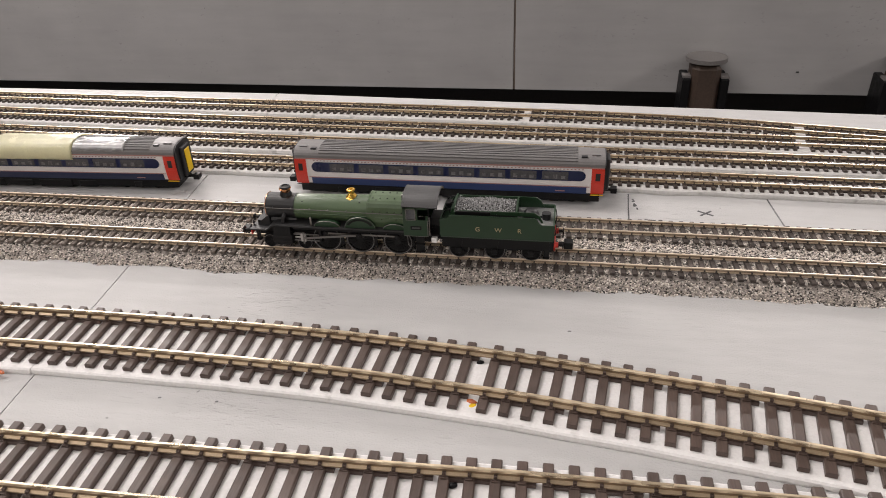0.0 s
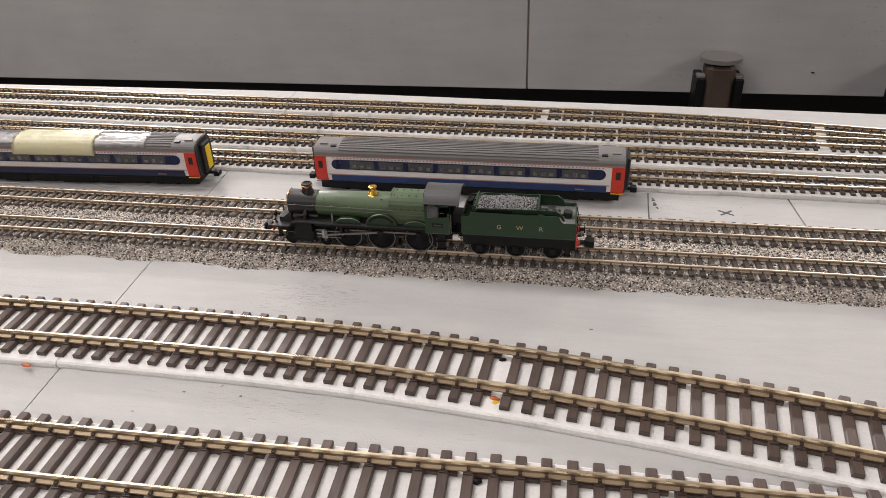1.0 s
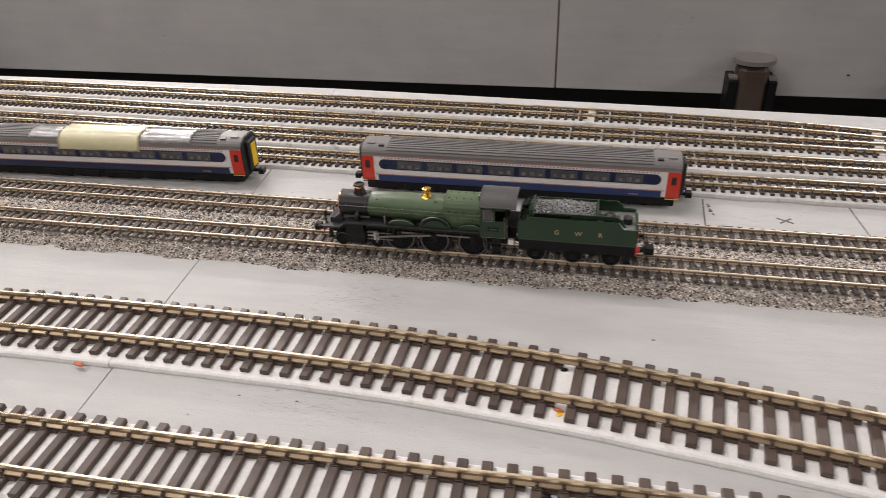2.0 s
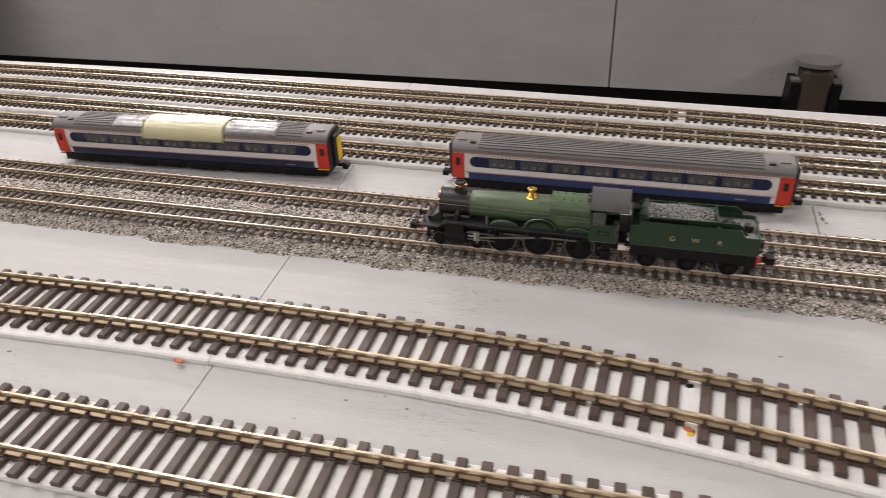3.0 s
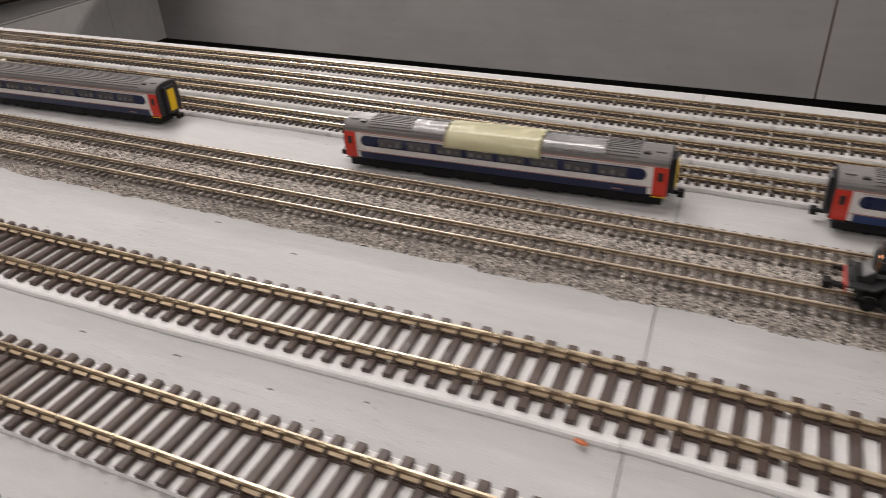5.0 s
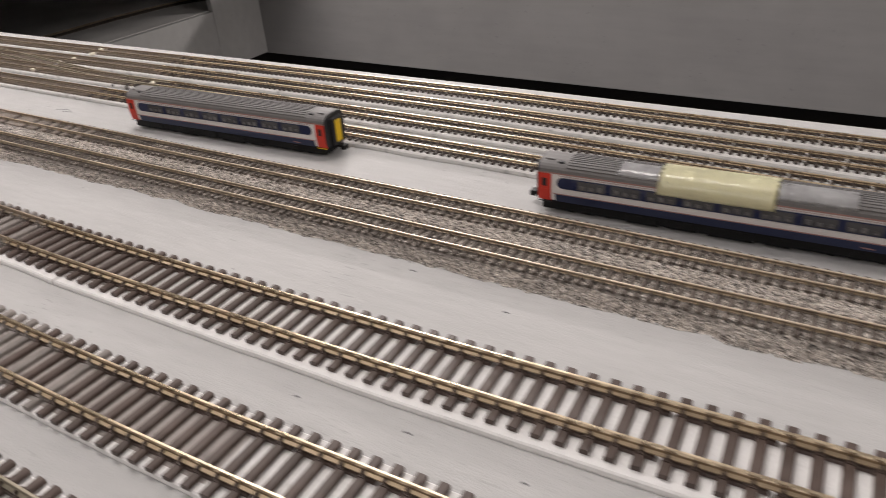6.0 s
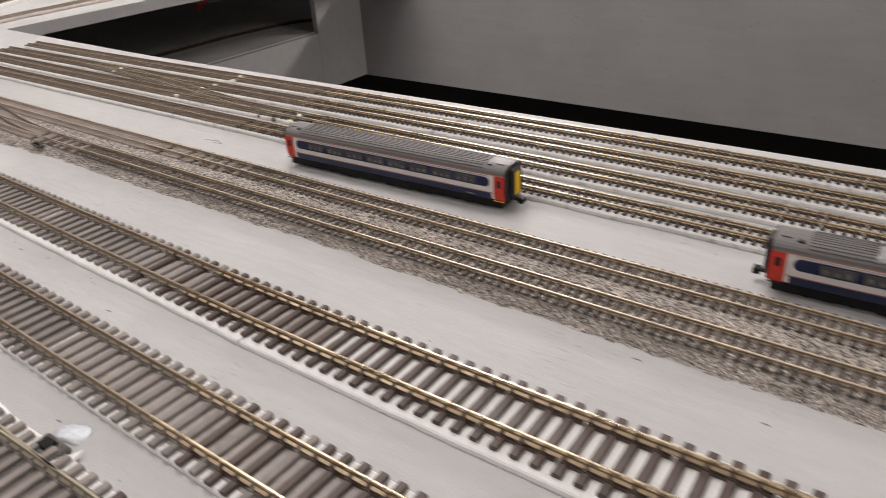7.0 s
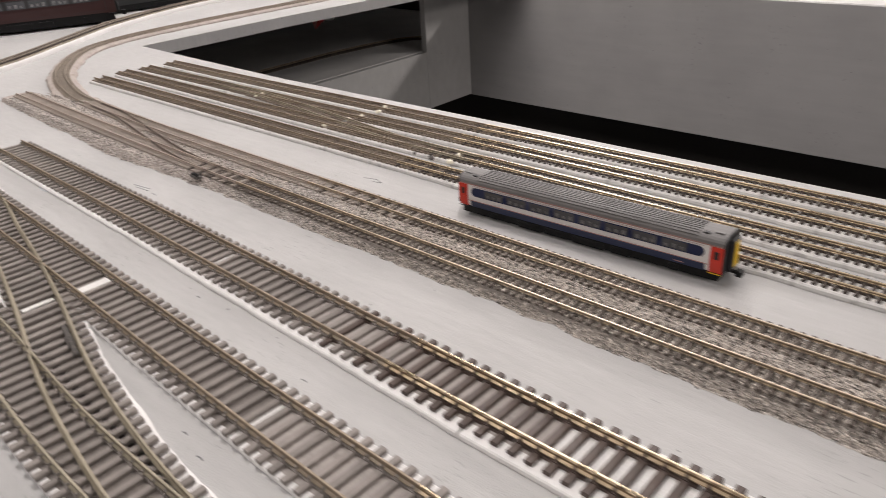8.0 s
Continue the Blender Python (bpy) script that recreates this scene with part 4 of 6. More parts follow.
def coach(m, label, yellow=(), maroon=None, group="coaches parked on the board", blue=None):
    """A model passenger coach, 153 mm long, standing on its wheels."""
    c = holder("model_coach", m)
    H = 76.5
    body = maroon if maroon else C_WHITE
    shell = [(-8.2, 6.5)] + [(-y + 0.25, z) for y, z in SIDE[1:]] + [(y - 0.25, z) for y, z in reversed(SIDE[1:])] + [(8.2, 6.5)]
    part("body", mprism(shell, -H + 0.6, H - 0.6, "x"), body, c)
    # roof with long ribs
    rf = part("roof", mprism([(y, z - 0.05) for y, z in roof_profile()], -H + 0.3, H - 0.3, "x"), C_ROOF, c, "ribbed grey roof", smooth=False)
    for y in (-8.0, -6.7, -5.2, -3.5, -1.8, 0.0, 1.8, 3.5, 5.2, 6.7):
        z = roof_y_to_z(y)
        part("rib", mbox((-H + 13, H - 13, y - 0.26, y + 0.26, z - 0.35, z + 0.22)), C_RIB, rf)
    for s in (-1, 1):
        for q in (0, 1):
            x = s * (H - 4.5 - 5.5 * q)
            y = -4.0 if q == 0 else -5.6
            z = roof_y_to_z(y)
            part("roof_vent", mbox((x - 2.0 + 0.6 * q, x + 2.0 - 0.6 * q, y - 0.9, y + 0.9, z - 0.5, z + 0.42), bevel=0.12), C_END if q else C_ROOF, rf)
        part("roof_seam", mbox((s * (H - 13.5) - 0.15, s * (H - 13.5) + 0.15, -8.4, 8.4, 20.8, 21.3)), C_END, rf)
    for s in (-1, 1):
        part("cantrail", panel(-H + 0.5, H - 0.5, 19.75, 20.35, s, 0.10, 1), C_PINK if not maroon else C_END, c, "pale red cantrail line")
        if maroon:
            wb = part("window_band", rounded_band(-67, 67, 13.6, 18.4, s, 0.12), C_END, c)
        else:
            part("lower_panel", panel(-H + 8.3, H - 8.3, 6.3, 10.0, s, 0.10, 2), blue or C_BLUE, c, "blue lower panel")
            part("lining", panel(-H + 6.8, H - 6.8, 10.0, 10.35, s, 0.13, 1), C_PINK, c, "thin red line over the blue")
            wb = part("window_band", rounded_band(-67.5, 67.5, 13.2, 18.3, s, 0.12), C_NAVY, c, "navy window band with round ends")
            dots = bmesh.new()
            for k in range(76):
                x = -66 + k * 1.76
                y = s * (side_y(19.1) + 0.06)
                box(dots, *mm(x - 0.38, x + 0.38, y - 0.08, y + 0.08, 18.95, 19.28))
            part("grille_line", dots, C_PINK, c)
            part("number_plate", panel(53.5, 58.0, 7.3, 7.9, s, 0.14, 1), C_PINK, c, "tiny pale bar")
        for k in range(8):
            x = -58.0 + 15 * k
            part("window", panel(x, x + 12.4, 13.7, 17.8, s, 0.20, 2), C_GLASS, wb)
            for u in (1.2, 5.2, 9.0):
                part("seat_back", panel(x + u, x + u + 2.0, 14.2, 15.9 + 0.4 * math.sin(x + u), s, 0.23, 1), C_SEAT, wb)
        for e in (-1, 1):
            x0, x1 = sorted((e * (H - 0.3), e * (H - 6.3)))
            d = part("door", panel(x0, x1, 6.4, 19.6, s, 0.16, 4), maroon if maroon else C_RED, c, "painted end door" if maroon else "red end door")
            part("door_window", panel(x0 + 1.9, x1 - 1.9, 13.6, 17.4, s, 0.26, 2), C_END, d)
            part("door_panel", panel(x0 + 1.6, x1 - 1.6, 8.0, 12.2, s, 0.22, 2), maroon if maroon else C_RED, d)
            part("door_step", mbox((x0, x1, s * 9.3 - 0.25, s * 9.3 + 0.25, 6.0, 6.3)), C_YELLOW if e > 0 and not maroon else C_END, d)
            part("handrail", mtube([(e * (H - 7.1), s * (side_y(9) + 0.4), 8.2), (e * (H - 7.1), s * (side_y(16) + 0.4), 16.5)], 0.16, 5), C_END if maroon else WHITEPL, c)
    for e in (-1, 1):
        x0, x1 = sorted((e * (H - 0.65), e * (H + 0.35)))
        endo = [(-8.1, 6.5)] + [(-y + 0.4, z) for y, z in SIDE[1:]] + [(y * 0.97, z - 0.3) for y, z in reversed(roof_profile()[1:-1])] + [(y - 0.4, z) for y, z in reversed(SIDE[1:])] + [(8.1, 6.5)]
        en = part("end", mprism(endo, x0, x1, "x"), C_END, c, "black coach end")
        x0, x1 = sorted((e * (H + 0.3), e * (H + 2.3)))
        part("gangway", mbox((x0, x1, -4.3, 4.3, 6.4, 22.4), bevel=0.5), C_END, en)
        if e in yellow:
            x0, x1 = sorted((e * (H + 2.3), e * (H + 2.75)))
            part("gangway_door", mbox((x0, x1, -2.6, 2.6, 8.2, 20.6), bevel=0.2), C_YELLOW, en, "bright yellow gangway door")
        part("coupler", boxes(mm(*sorted((e * (H - 3), e * (H + 5.0))), -0.9, 0.9, 4.4, 5.6), mm(*sorted((e * (H + 3.6), e * (H + 6.6))), -2.0, 2.0, 3.6, 6.2), bevel=0.2 * K), BLACK, c)
        # bogie
        bx = e * 53.0
        bg = part("bogie", mbox((bx - 12, bx + 12, -7.6, -6.4, 2.6, 5.2), (bx - 12, bx + 12, 6.4, 7.6, 2.6, 5.2), (bx - 3, bx + 3, -7.6, 7.6, 3.6, 5.9),
                                (bx - 2.2, bx + 2.2, -8.3, -7.0, 1.8, 5.0), (bx - 2.2, bx + 2.2, 7.0, 8.3, 1.8, 5.0), bevel=0.2), BLACK, c)
        for w in (-8.5, 8.5):
            for s in (-1, 1):
                part("wheel", mlathe([(0.6, 4.1), (3.05, 4.1), (3.45, 4.3), (3.45, 4.6), (3.05, 4.8), (3.0, 5.9), (2.4, 6.0), (0.6, 5.6)], 18, "y", (bx + w, 0, 3.45)) if s > 0 else
                     mlathe([(0.6, -4.1), (3.05, -4.1), (3.45, -4.3), (3.45, -4.6), (3.05, -4.8), (3.0, -5.9), (2.4, -6.0), (0.6, -5.6)], 18, "y", (bx + w, 0, 3.45)), BLACK, bg)
            part("axle", mtube([(bx + w, -6.5, 3.45), (bx + w, 6.5, 3.45)], 0.5), BLACK, bg)
    part("underframe", mbox((-H + 2, H - 2, -7.9, 7.9, 1.6 if maroon else 2.0, 6.6)), BLACK, c)
    for x0, x1, y0, y1, z0 in ((-36, -22, -8.3, -3, 1.4), (-19, -6, -8.3, -2, 1.7), (-2, 16, -8.3, -1, 1.3), (20, 30, -8.3, -3, 1.5),
                               (-34, -12, 2, 8.3, 2.2), (-6, 12, 2, 8.3, 2.6), (16, 33, 2, 8.3, 2.2)):
        part("equipment_box", mbox((x0, x1, y0, y1, z0, 5.2), bevel=0.25), BLACK, c)
    return tagged(c, label, "model coach", group)


def wrap(name, x0, x1, z_low, mat, m, label, lift, y_from=-9.3, y_to=9.3, wave=0.0, seed=0):
    """A strip of tape laid over a coach roof and down the near side to z_low."""
    path = [(-(side_y(z) + 0.45), z) for z in np.linspace(z_low, 20.2, 4)] if z_low < 20.2 else []
    for k in range(15):
        y = y_from + (y_to - y_from) * k / 14
        path.append((y * 0.99, roof_y_to_z(min(8.95, abs(y))) + 0.45))
    rng = random.Random(seed)
    bm = bmesh.new()
    cols = 24
    rows = []
    for i in range(cols + 1):
        x = x0 + (x1 - x0) * i / cols
        row = []
        for j, (y, z) in enumerate(path):
            jit = wave * (rng.random() - 0.5)
            up = lift + jit
            edge = 0.5 * wave * math.sin(i * 1.3 + seed) if j == 0 else 0
            row.append(bm.verts.new(mm(x + (0.25 * math.sin(j * 2.1 + seed) if i in (0, cols) else 0), y - (up if j < 4 and z_low < 20.2 else 0), z + (0 if j < 4 and z_low < 20.2 else up) + edge)))
        rows.append(row)
    for a, b in zip(rows, rows[1:]):
        for j in range(len(path) - 1):
            bm.faces.new((a[j], b[j], b[j + 1], a[j + 1]))
    bmesh.ops.solidify(bm, geom=bm.faces[:], thickness=-0.00012)
    ob = part(name, bm, mat, None, smooth=True)
    ob.matrix_basis = m
    return tagged(ob, label, "sticky tape", "tapes over the coach")


MB = pose(-0.0018, 0.0083, 0.0) @ Matrix.Diagonal((0.985, 0.985, 0.985, 1))
MA = pose(-0.2155, 0.0022, 0.0, 0, 0, 2.5)
MC = pose(-0.4985, 0.0075, 0.0, 0, 0, 2.4)
coach(MB, "white and blue model coach with red doors and grey roof")
# these two take the shaded copy of the blue
coach(MA, "white and blue model coach mended with yellow tape", yellow=(1,), blue=C_BLUE_SHADED)
coach(MC, "white and blue model coach with a yellow gangway door", yellow=(1,), blue=C_BLUE_SHADED)
wrap("clear_tape", -41, -20, 20.6, CLEAR, MA, "shiny clear tape strip over the coach roof", 0.28, -8.6, 1.0, 0.25, 2)
wrap("clear_tape", 18, 50, 20.6, CLEAR, MA, "shiny clear tape strip over the coach roof", 0.28, -8.9, 1.5, 0.35, 5)
wrap("masking_tape", -24, 22, 17.6, MASKING, MA, "pale yellow masking tape wrapped over a coach roof", 0.5, -9.2, 9.2, 0.12, 3)
coach(pose(-1.578, 0.104, 0.0, 0, 0, 66.5) @ Matrix.Diagonal((2.0, 2.6, 2.6, 1)), "dark maroon model coach on the outer line", maroon=MAROON, group="coaches of the maroon train")
coach(pose(-1.590, 0.405, 0.0, 0, 0, 84) @ Matrix.Diagonal((1.9, 1.9, 1.9, 1)), "black model van behind the maroon coach", maroon=C_END, group="coaches of the maroon train")


# ---- locomotive ----
def wheel(parent, x, y, r, spokes, name="wheel", mat=None, z=None, s=-1):
    """A spoked wheel with flange and rim on side s."""
    z = r if z is None else z
    w = part(name, mlathe([(r * 1.12, s * (y - 1.5)), (r * 1.12, s * (y - 1.1)), (r, s * (y - 1.0)), (r * 0.98, s * y), (r * 0.86, s * y), (r * 0.84, s * (y - 0.5)), (0.25 * r, s * (y - 0.5)), (0.22 * r, s * (y + 0.1)), (0.05, s * (y + 0.1))],
                          28, "y", (x, 0, z)), mat or BLACK, parent)
    sp = bmesh.new()
    for k in range(spokes):
        a = 2 * math.pi * k / spokes
        b = bmesh.new()
        box(b, *mm(0.2 * r, 0.87 * r, s * (y - 0.1) - 0.12, s * (y - 0.1) + 0.12, -0.18, 0.18))
        bmesh.ops.transform(b, matrix=Matrix.Translation(mm(x, 0, z)) @ Matrix.Rotation(a, 4, "Y"), verts=b.verts)
        me = bpy.data.meshes.new("s"); b.to_mesh(me); b.free(); sp.from_mesh(me); bpy.data.meshes.remove(me)
    part("spokes", sp, BLACK, w)
    part("tyre", mlathe([(r * 0.93, s * (y + 0.02)), (r * 0.99, s * (y + 0.02)), (r * 0.99, s * (y + 0.06)), (r * 0.93, s * (y + 0.06))], 28, "y", (x, 0, z), ring=True), TYRE, w)
    return w


LOCO = pose(0.0026, -0.0583, 0.00790) @ Matrix.Diagonal((0.985, 0.98, 0.97, 1))


def locomotive():
    e = holder("steam_locomotive", LOCO)
    zc = 17.6
    sb = part("smokebox", mlathe([(0.3, -71.5), (2.2, -71.4), (4.0, -71.0), (4.6, -70.4), (5.3, -70.4), (5.45, -70.1), (5.45, -57.9), (5.2, -57.8)], 40, "x", (0, 0, zc)), SMOKE, e, "black smokebox", smooth=False)
    part("door_handle", mtube([(-71.6, -1.2, zc + 0.7), (-71.6, 0, zc), (-71.6, 1.3, zc + 0.4)], 0.16), STEEL, sb)
    part("door_ring", mlathe([(4.5, -70.35), (4.75, -70.35), (4.75, -70.05), (4.5, -70.05)], 30, "x", (0, 0, zc), ring=True), STEEL, sb)
    part("front_ring", mlathe([(5.4, -70.4), (5.53, -70.4), (5.53, -70.15), (5.4, -70.15)], 40, "x", (0, 0, zc), ring=True), COPPER, sb, "thin brassy front ring")
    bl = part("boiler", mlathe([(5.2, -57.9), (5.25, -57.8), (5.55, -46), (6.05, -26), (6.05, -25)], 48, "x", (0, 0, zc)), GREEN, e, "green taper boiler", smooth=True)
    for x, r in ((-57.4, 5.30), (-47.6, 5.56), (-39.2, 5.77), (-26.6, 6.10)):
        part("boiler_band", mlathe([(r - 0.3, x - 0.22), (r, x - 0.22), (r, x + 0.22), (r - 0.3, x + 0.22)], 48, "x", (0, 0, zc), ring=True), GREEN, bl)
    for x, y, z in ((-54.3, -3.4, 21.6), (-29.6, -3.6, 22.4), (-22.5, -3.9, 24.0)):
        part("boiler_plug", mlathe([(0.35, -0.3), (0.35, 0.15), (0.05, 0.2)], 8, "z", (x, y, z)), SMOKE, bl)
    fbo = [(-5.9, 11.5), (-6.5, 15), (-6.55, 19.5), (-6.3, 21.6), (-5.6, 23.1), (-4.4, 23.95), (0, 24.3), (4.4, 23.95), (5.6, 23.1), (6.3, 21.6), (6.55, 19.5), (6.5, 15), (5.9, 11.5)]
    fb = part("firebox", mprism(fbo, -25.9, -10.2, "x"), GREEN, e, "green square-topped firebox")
    part("firebox_band", mprism([(y * 1.012, 11.5 + (z - 11.5) * 1.012) for y, z in fbo], -26.1, -25.5, "x"), GREEN, fb)
    for k in range(5):
        for y, z in ((-2.6, 24.25), (2.6, 24.25)):
            part("washout_plug", mlathe([(0.26, z - 0.3), (0.26, z + 0.16), (0.05, z + 0.2)], 8, "z", (-24.0 + 3.0 * k, y, 0)), SMOKE, fb)
        part("washout_plug", mlathe([(0.3, -6.8), (0.3, -6.45), (0.05, -6.3)], 8, "y", (-23.6 + 3.0 * k, 0, 19.9 - 0.05 * k)), SMOKE, fb)
        if k % 2:
            part("mud_plug", mlathe([(0.25, -6.8), (0.25, -6.35), (0.05, -6.2)], 8, "y", (-23.0 + 3.0 * k, 0, 16.4)), SMOKE, fb)
    ch = part("chimney", mlathe([(2.9, 21.9), (2.35, 22.6), (1.95, 23.3), (1.85, 24.6), (1.85, 26.0), (1.5, 26.0)], 28, "z", (-62.4, 0, 0)), SMOKE, e, "black chimney")
    part("copper_cap", mlathe([(1.87, 24.2), (2.05, 24.5), (2.35, 25.2), (2.5, 25.8), (2.2, 26.0), (1.6, 26.0)], 28, "z", (-62.4, 0, 0)), COPPER, ch, "shiny copper chimney band")
    part("rim", mlathe([(2.15, 25.95), (2.3, 26.3), (2.1, 26.75), (1.55, 26.8), (1.5, 26.0)], 28, "z", (-62.4, 0, 0), ring=True), SMOKE, ch, "black chimney rim")
    part("flue", mlathe([(1.55, 26.0), (1.55, 26.3), (0.05, 26.31)], 24, "z", (-62.4, 0, 0)), UNDER, ch)
    part("safety_valve", mlathe([(2.9, 22.6), (2.6, 23.1), (1.7, 23.6), (1.3, 24.2), (1.2, 25.2), (1.35, 25.7), (1.7, 26.0), (1.7, 26.45), (1.35, 26.6), (0.7, 26.55), (0.6, 26.2), (0.05, 26.15)], 28, "z", (-33.8, 0, 0)), BRASS, e, "polished brass safety valve cover")
    part("saddle", mprism([(-4.3, 11.5), (-3.0, 13.6), (3.0, 13.6), (4.3, 11.5)], -69.2, -58, "x"), SMOKE, e)
    # frames, footplate and front end
    part("frame", mbox((-75, 1, -4.4, 4.4, 5.4, 12.0)), BLACK, e)
    fp = part("footplate", mprism([(-66.5, 12.5), (-9.8, 12.5), (-9.8, 11.9), (-66.0, 11.9), (-67.4, 11.5), (-68.6, 10.4), (-69.6, 9.6), (-70.6, 9.3), (-70.6, 9.9), (-69.8, 10.1), (-68.8, 10.9), (-67.8, 12.0)], -8.9, 8.9), PLATE, e, "black running plate with a curved front drop")
    for s in (-1, 1):
        part("valance", mbox((-58, -9.8, s * 8.55 - 0.2, s * 8.55 + 0.2, 10.9, 11.9)), BLACK, fp)
    part("front_platform", mbox((-77.3, -70.5, -8.4, 8.4, 9.2, 9.9), bevel=0.12), PLATE, e, "worn dark front platform")
    part("frame_front", mprism([(-75.0, 9.9), (-74.4, 11.0), (-70.5, 14.4), (-69.6, 14.6), (-69.6, 9.9)], -4.6, 4.6), PLATE, e)
    part("front_beam", mbox((-77.8, -77.3, -6.8, 6.8, 6.2, 9.15), bevel=0.1), REDBEAM, e, "red front buffer beam")
    part("reverser_stand", mbox((-50.6, -49.8, -7.9, -7.2, 12.5, 16.4), bevel=0.12), STEEL, e, "small bare metal stand")
    for s in (-1, 1):
        cb = part("cylinder_block", mprism([(-66.8, 4.2), (-66.6, 11.9), (-59.3, 11.9), (-59.3, 4.0), (-60.4, 3.2), (-65.6, 3.2)], s * 5.0, s * 9.1), BLACK, e, "black outside cylinder block")
        part("cylinder_lid", mlathe([(2.5, -67.4), (2.7, -67.2), (2.7, -58.8), (1.5, -58.5), (0.6, -57.9), (0.05, -57.8)], 24, "x", (0, s * 6.8, 6.0)), BLACK, cb)
        part("slide_bar", mbox((-59.2, -46.2, s * 7.4 - 0.3, s * 7.4 + 0.3, 7.6, 8.1), bevel=0.05), STEEL, e, "dull metal slide bar")
        part("slide_bar", mbox((-59.2, -46.2, s * 7.4 - 0.3, s * 7.4 + 0.3, 4.7, 5.2), bevel=0.05), STEEL, e, "dull metal slide bar")
        xh = part("crosshead", mbox((-55.5, -53.2, s * 7.6 - 0.5, s * 7.6 + 0.5, 4.5, 8.3), bevel=0.15), BRIGHT, e, "bare metal crosshead")
        part("crosshead_arm", mbox((-54.4, -53.8, s * 8.2 - 0.15, s * 8.2 + 0.15, 3.6, 9.2), (-57.8, -53.4, s * 8.1 - 0.15, s * 8.1 + 0.15, 8.6, 9.0)), STEEL, xh)
        part("piston_rod", mtube([(-58, s * 7.4, 6.4), (-54.5, s * 7.4, 6.4)], 0.4), BRIGHT, e)
        up = 9.0
        cr = part("connecting_rod", mprism([(-54.2, 5.9), (-54.4, 6.8), (-31.0, up + 0.5), (-29.9, up + 1.1), (-28.8, up + 0.5), (-28.8, up - 0.5), (-29.9, up - 1.1), (-31.0, up - 0.5)], s * 8.0, s * 8.4), STEEL, e, "dull metal connecting rod")
        part("crank_pin", mlathe([(1.15, s * 8.35), (1.15, s * 8.8), (0.45, s * 8.95), (0.05, s * 8.96)], 18, "y", (-29.9, 0, up)), BLACK, cr)
        rod = part("coupling_rod", mprism([(-45.4, up), (-44.4, up + 0.9), (-43.4, up + 0.4), (-30.6, up + 0.4), (-29.2, up + 0.4), (-14.9, up + 0.4), (-13.9, up + 0.9), (-12.9, up), (-13.9, up - 0.9), (-14.9, up - 0.4), (-29.2, up - 0.4), (-43.4, up - 0.4), (-44.4, up - 0.9)], s * 7.3, s * 7.65), STEEL, e, "dull metal coupling rod")
        for x in (-44.4, -13.9):
            part("crank_pin", mlathe([(1.05, s * 7.6), (1.05, s * 8.1), (0.4, s * 8.25), (0.05, s * 8.26)], 18, "y", (x, 0, up)), BLACK, rod)
        for x in (-44.4, -29.9, -13.9):
            wheel(e, x, 6.6, 6.0, 18, "driving_wheel", s=s)
            part("brake_hanger", mbox((x + 6.6, x + 7.2, s * 6.2 - 0.3, s * 6.2 + 0.3, 2.4, 11), (x + 5.9, x + 7.0, s * 6.2 - 0.4, s * 6.2 + 0.4, 3.6, 7.4)), BLACK, e)
        part("spring", mprism([(-33.5, 4.2), (-29.9, 3.2), (-26.3, 4.2), (-26.3, 4.8), (-29.9, 4.0), (-33.5, 4.8)], s * 5.4, s * 6.0), BLACK, e)
        for x, top, rr in ((-43.4, 15.0, 5.4), (-29.2, 17.4, 6.4), (-14.6, 15.0, 4.8)):
            o = []
            for k in range(19):
                a = math.pi * k / 18
                o.append((x + rr * math.cos(a), 12.5 + (top - 12.5) * math.sin(a)))
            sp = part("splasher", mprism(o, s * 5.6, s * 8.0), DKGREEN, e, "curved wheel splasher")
            part("splasher_bead", mtube([(p[0], s * 8.0, p[1] + 0.03) for p in o], 0.16, 5), STEEL, sp)
            if top > 16:
                part("name_arc", mprism([(x + (p[0] - x) * 0.90, 12.5 + (p[1] - 12.5) * 0.86) for p in o[2:-2]] + [(x + (p[0] - x) * 0.74, 12.5 + (p[1] - 12.5) * 0.70) for p in reversed(o[2:-2])], s * 8.0, s * 8.15), BLACK, sp, "dark curved plate")
        for x in (-69.9, -54.5):
            wheel(e, x, 6.2, 3.05, 10, "bogie_wheel", s=s)
        hr = part("handrail", mtube([(-70.6, s * 3.0, zc + 4.9), (-70.6, s * 5.6, zc + 2.0), (-69.6, s * 5.95, zc + 1.5), (-56, s * 6.0, zc + 1.5), (-26, s * 6.75, zc + 1.5), (-10.6, s * 7.0, zc + 1.5)], 0.17, 6), STEEL, e, "thin boiler handrail")
        for x in (-67, -59, -51, -43, -35, -26, -13):
            part("handrail_knob", mtube([(x, s * 5.0, zc + 1.5), (x, s * (5.95 + (x + 70) * 0.018), zc + 1.5)], 0.24, 5), STEEL, hr)
        part("steam_pipe", mtube([(-62.5, s * 4.6, 16.4), (-62.7, s * 6.0, 14.8), (-62.9, s * 6.5, 12.5)], 0.85, 10), SMOKE, e)
        part("ejector_pipe", mtube([(-58, s * 5.35, zc - 0.5), (-26, s * 6.3, zc - 0.3), (-10.4, s * 6.8, zc - 0.3)], 0.2, 5), GREEN, e)
        part("buffer", mlathe([(1.0, -77.9), (0.9, -79.4), (0.6, -79.5), (0.6, -80.8), (1.55, -80.9), (1.55, -81.3), (0.05, -81.5)], 18, "x", (0, s * 5.7, 7.8)), BLACK, e)
        part("step", mbox((-74.6, -72.9, s * 8.2 - 0.25, s * 8.2 + 0.25, 5.2, 9.2), (-74.8, -72.6, s * 8.2 - 0.8, s * 8.2 + 0.8, 5.0, 5.3)), BLACK, e)
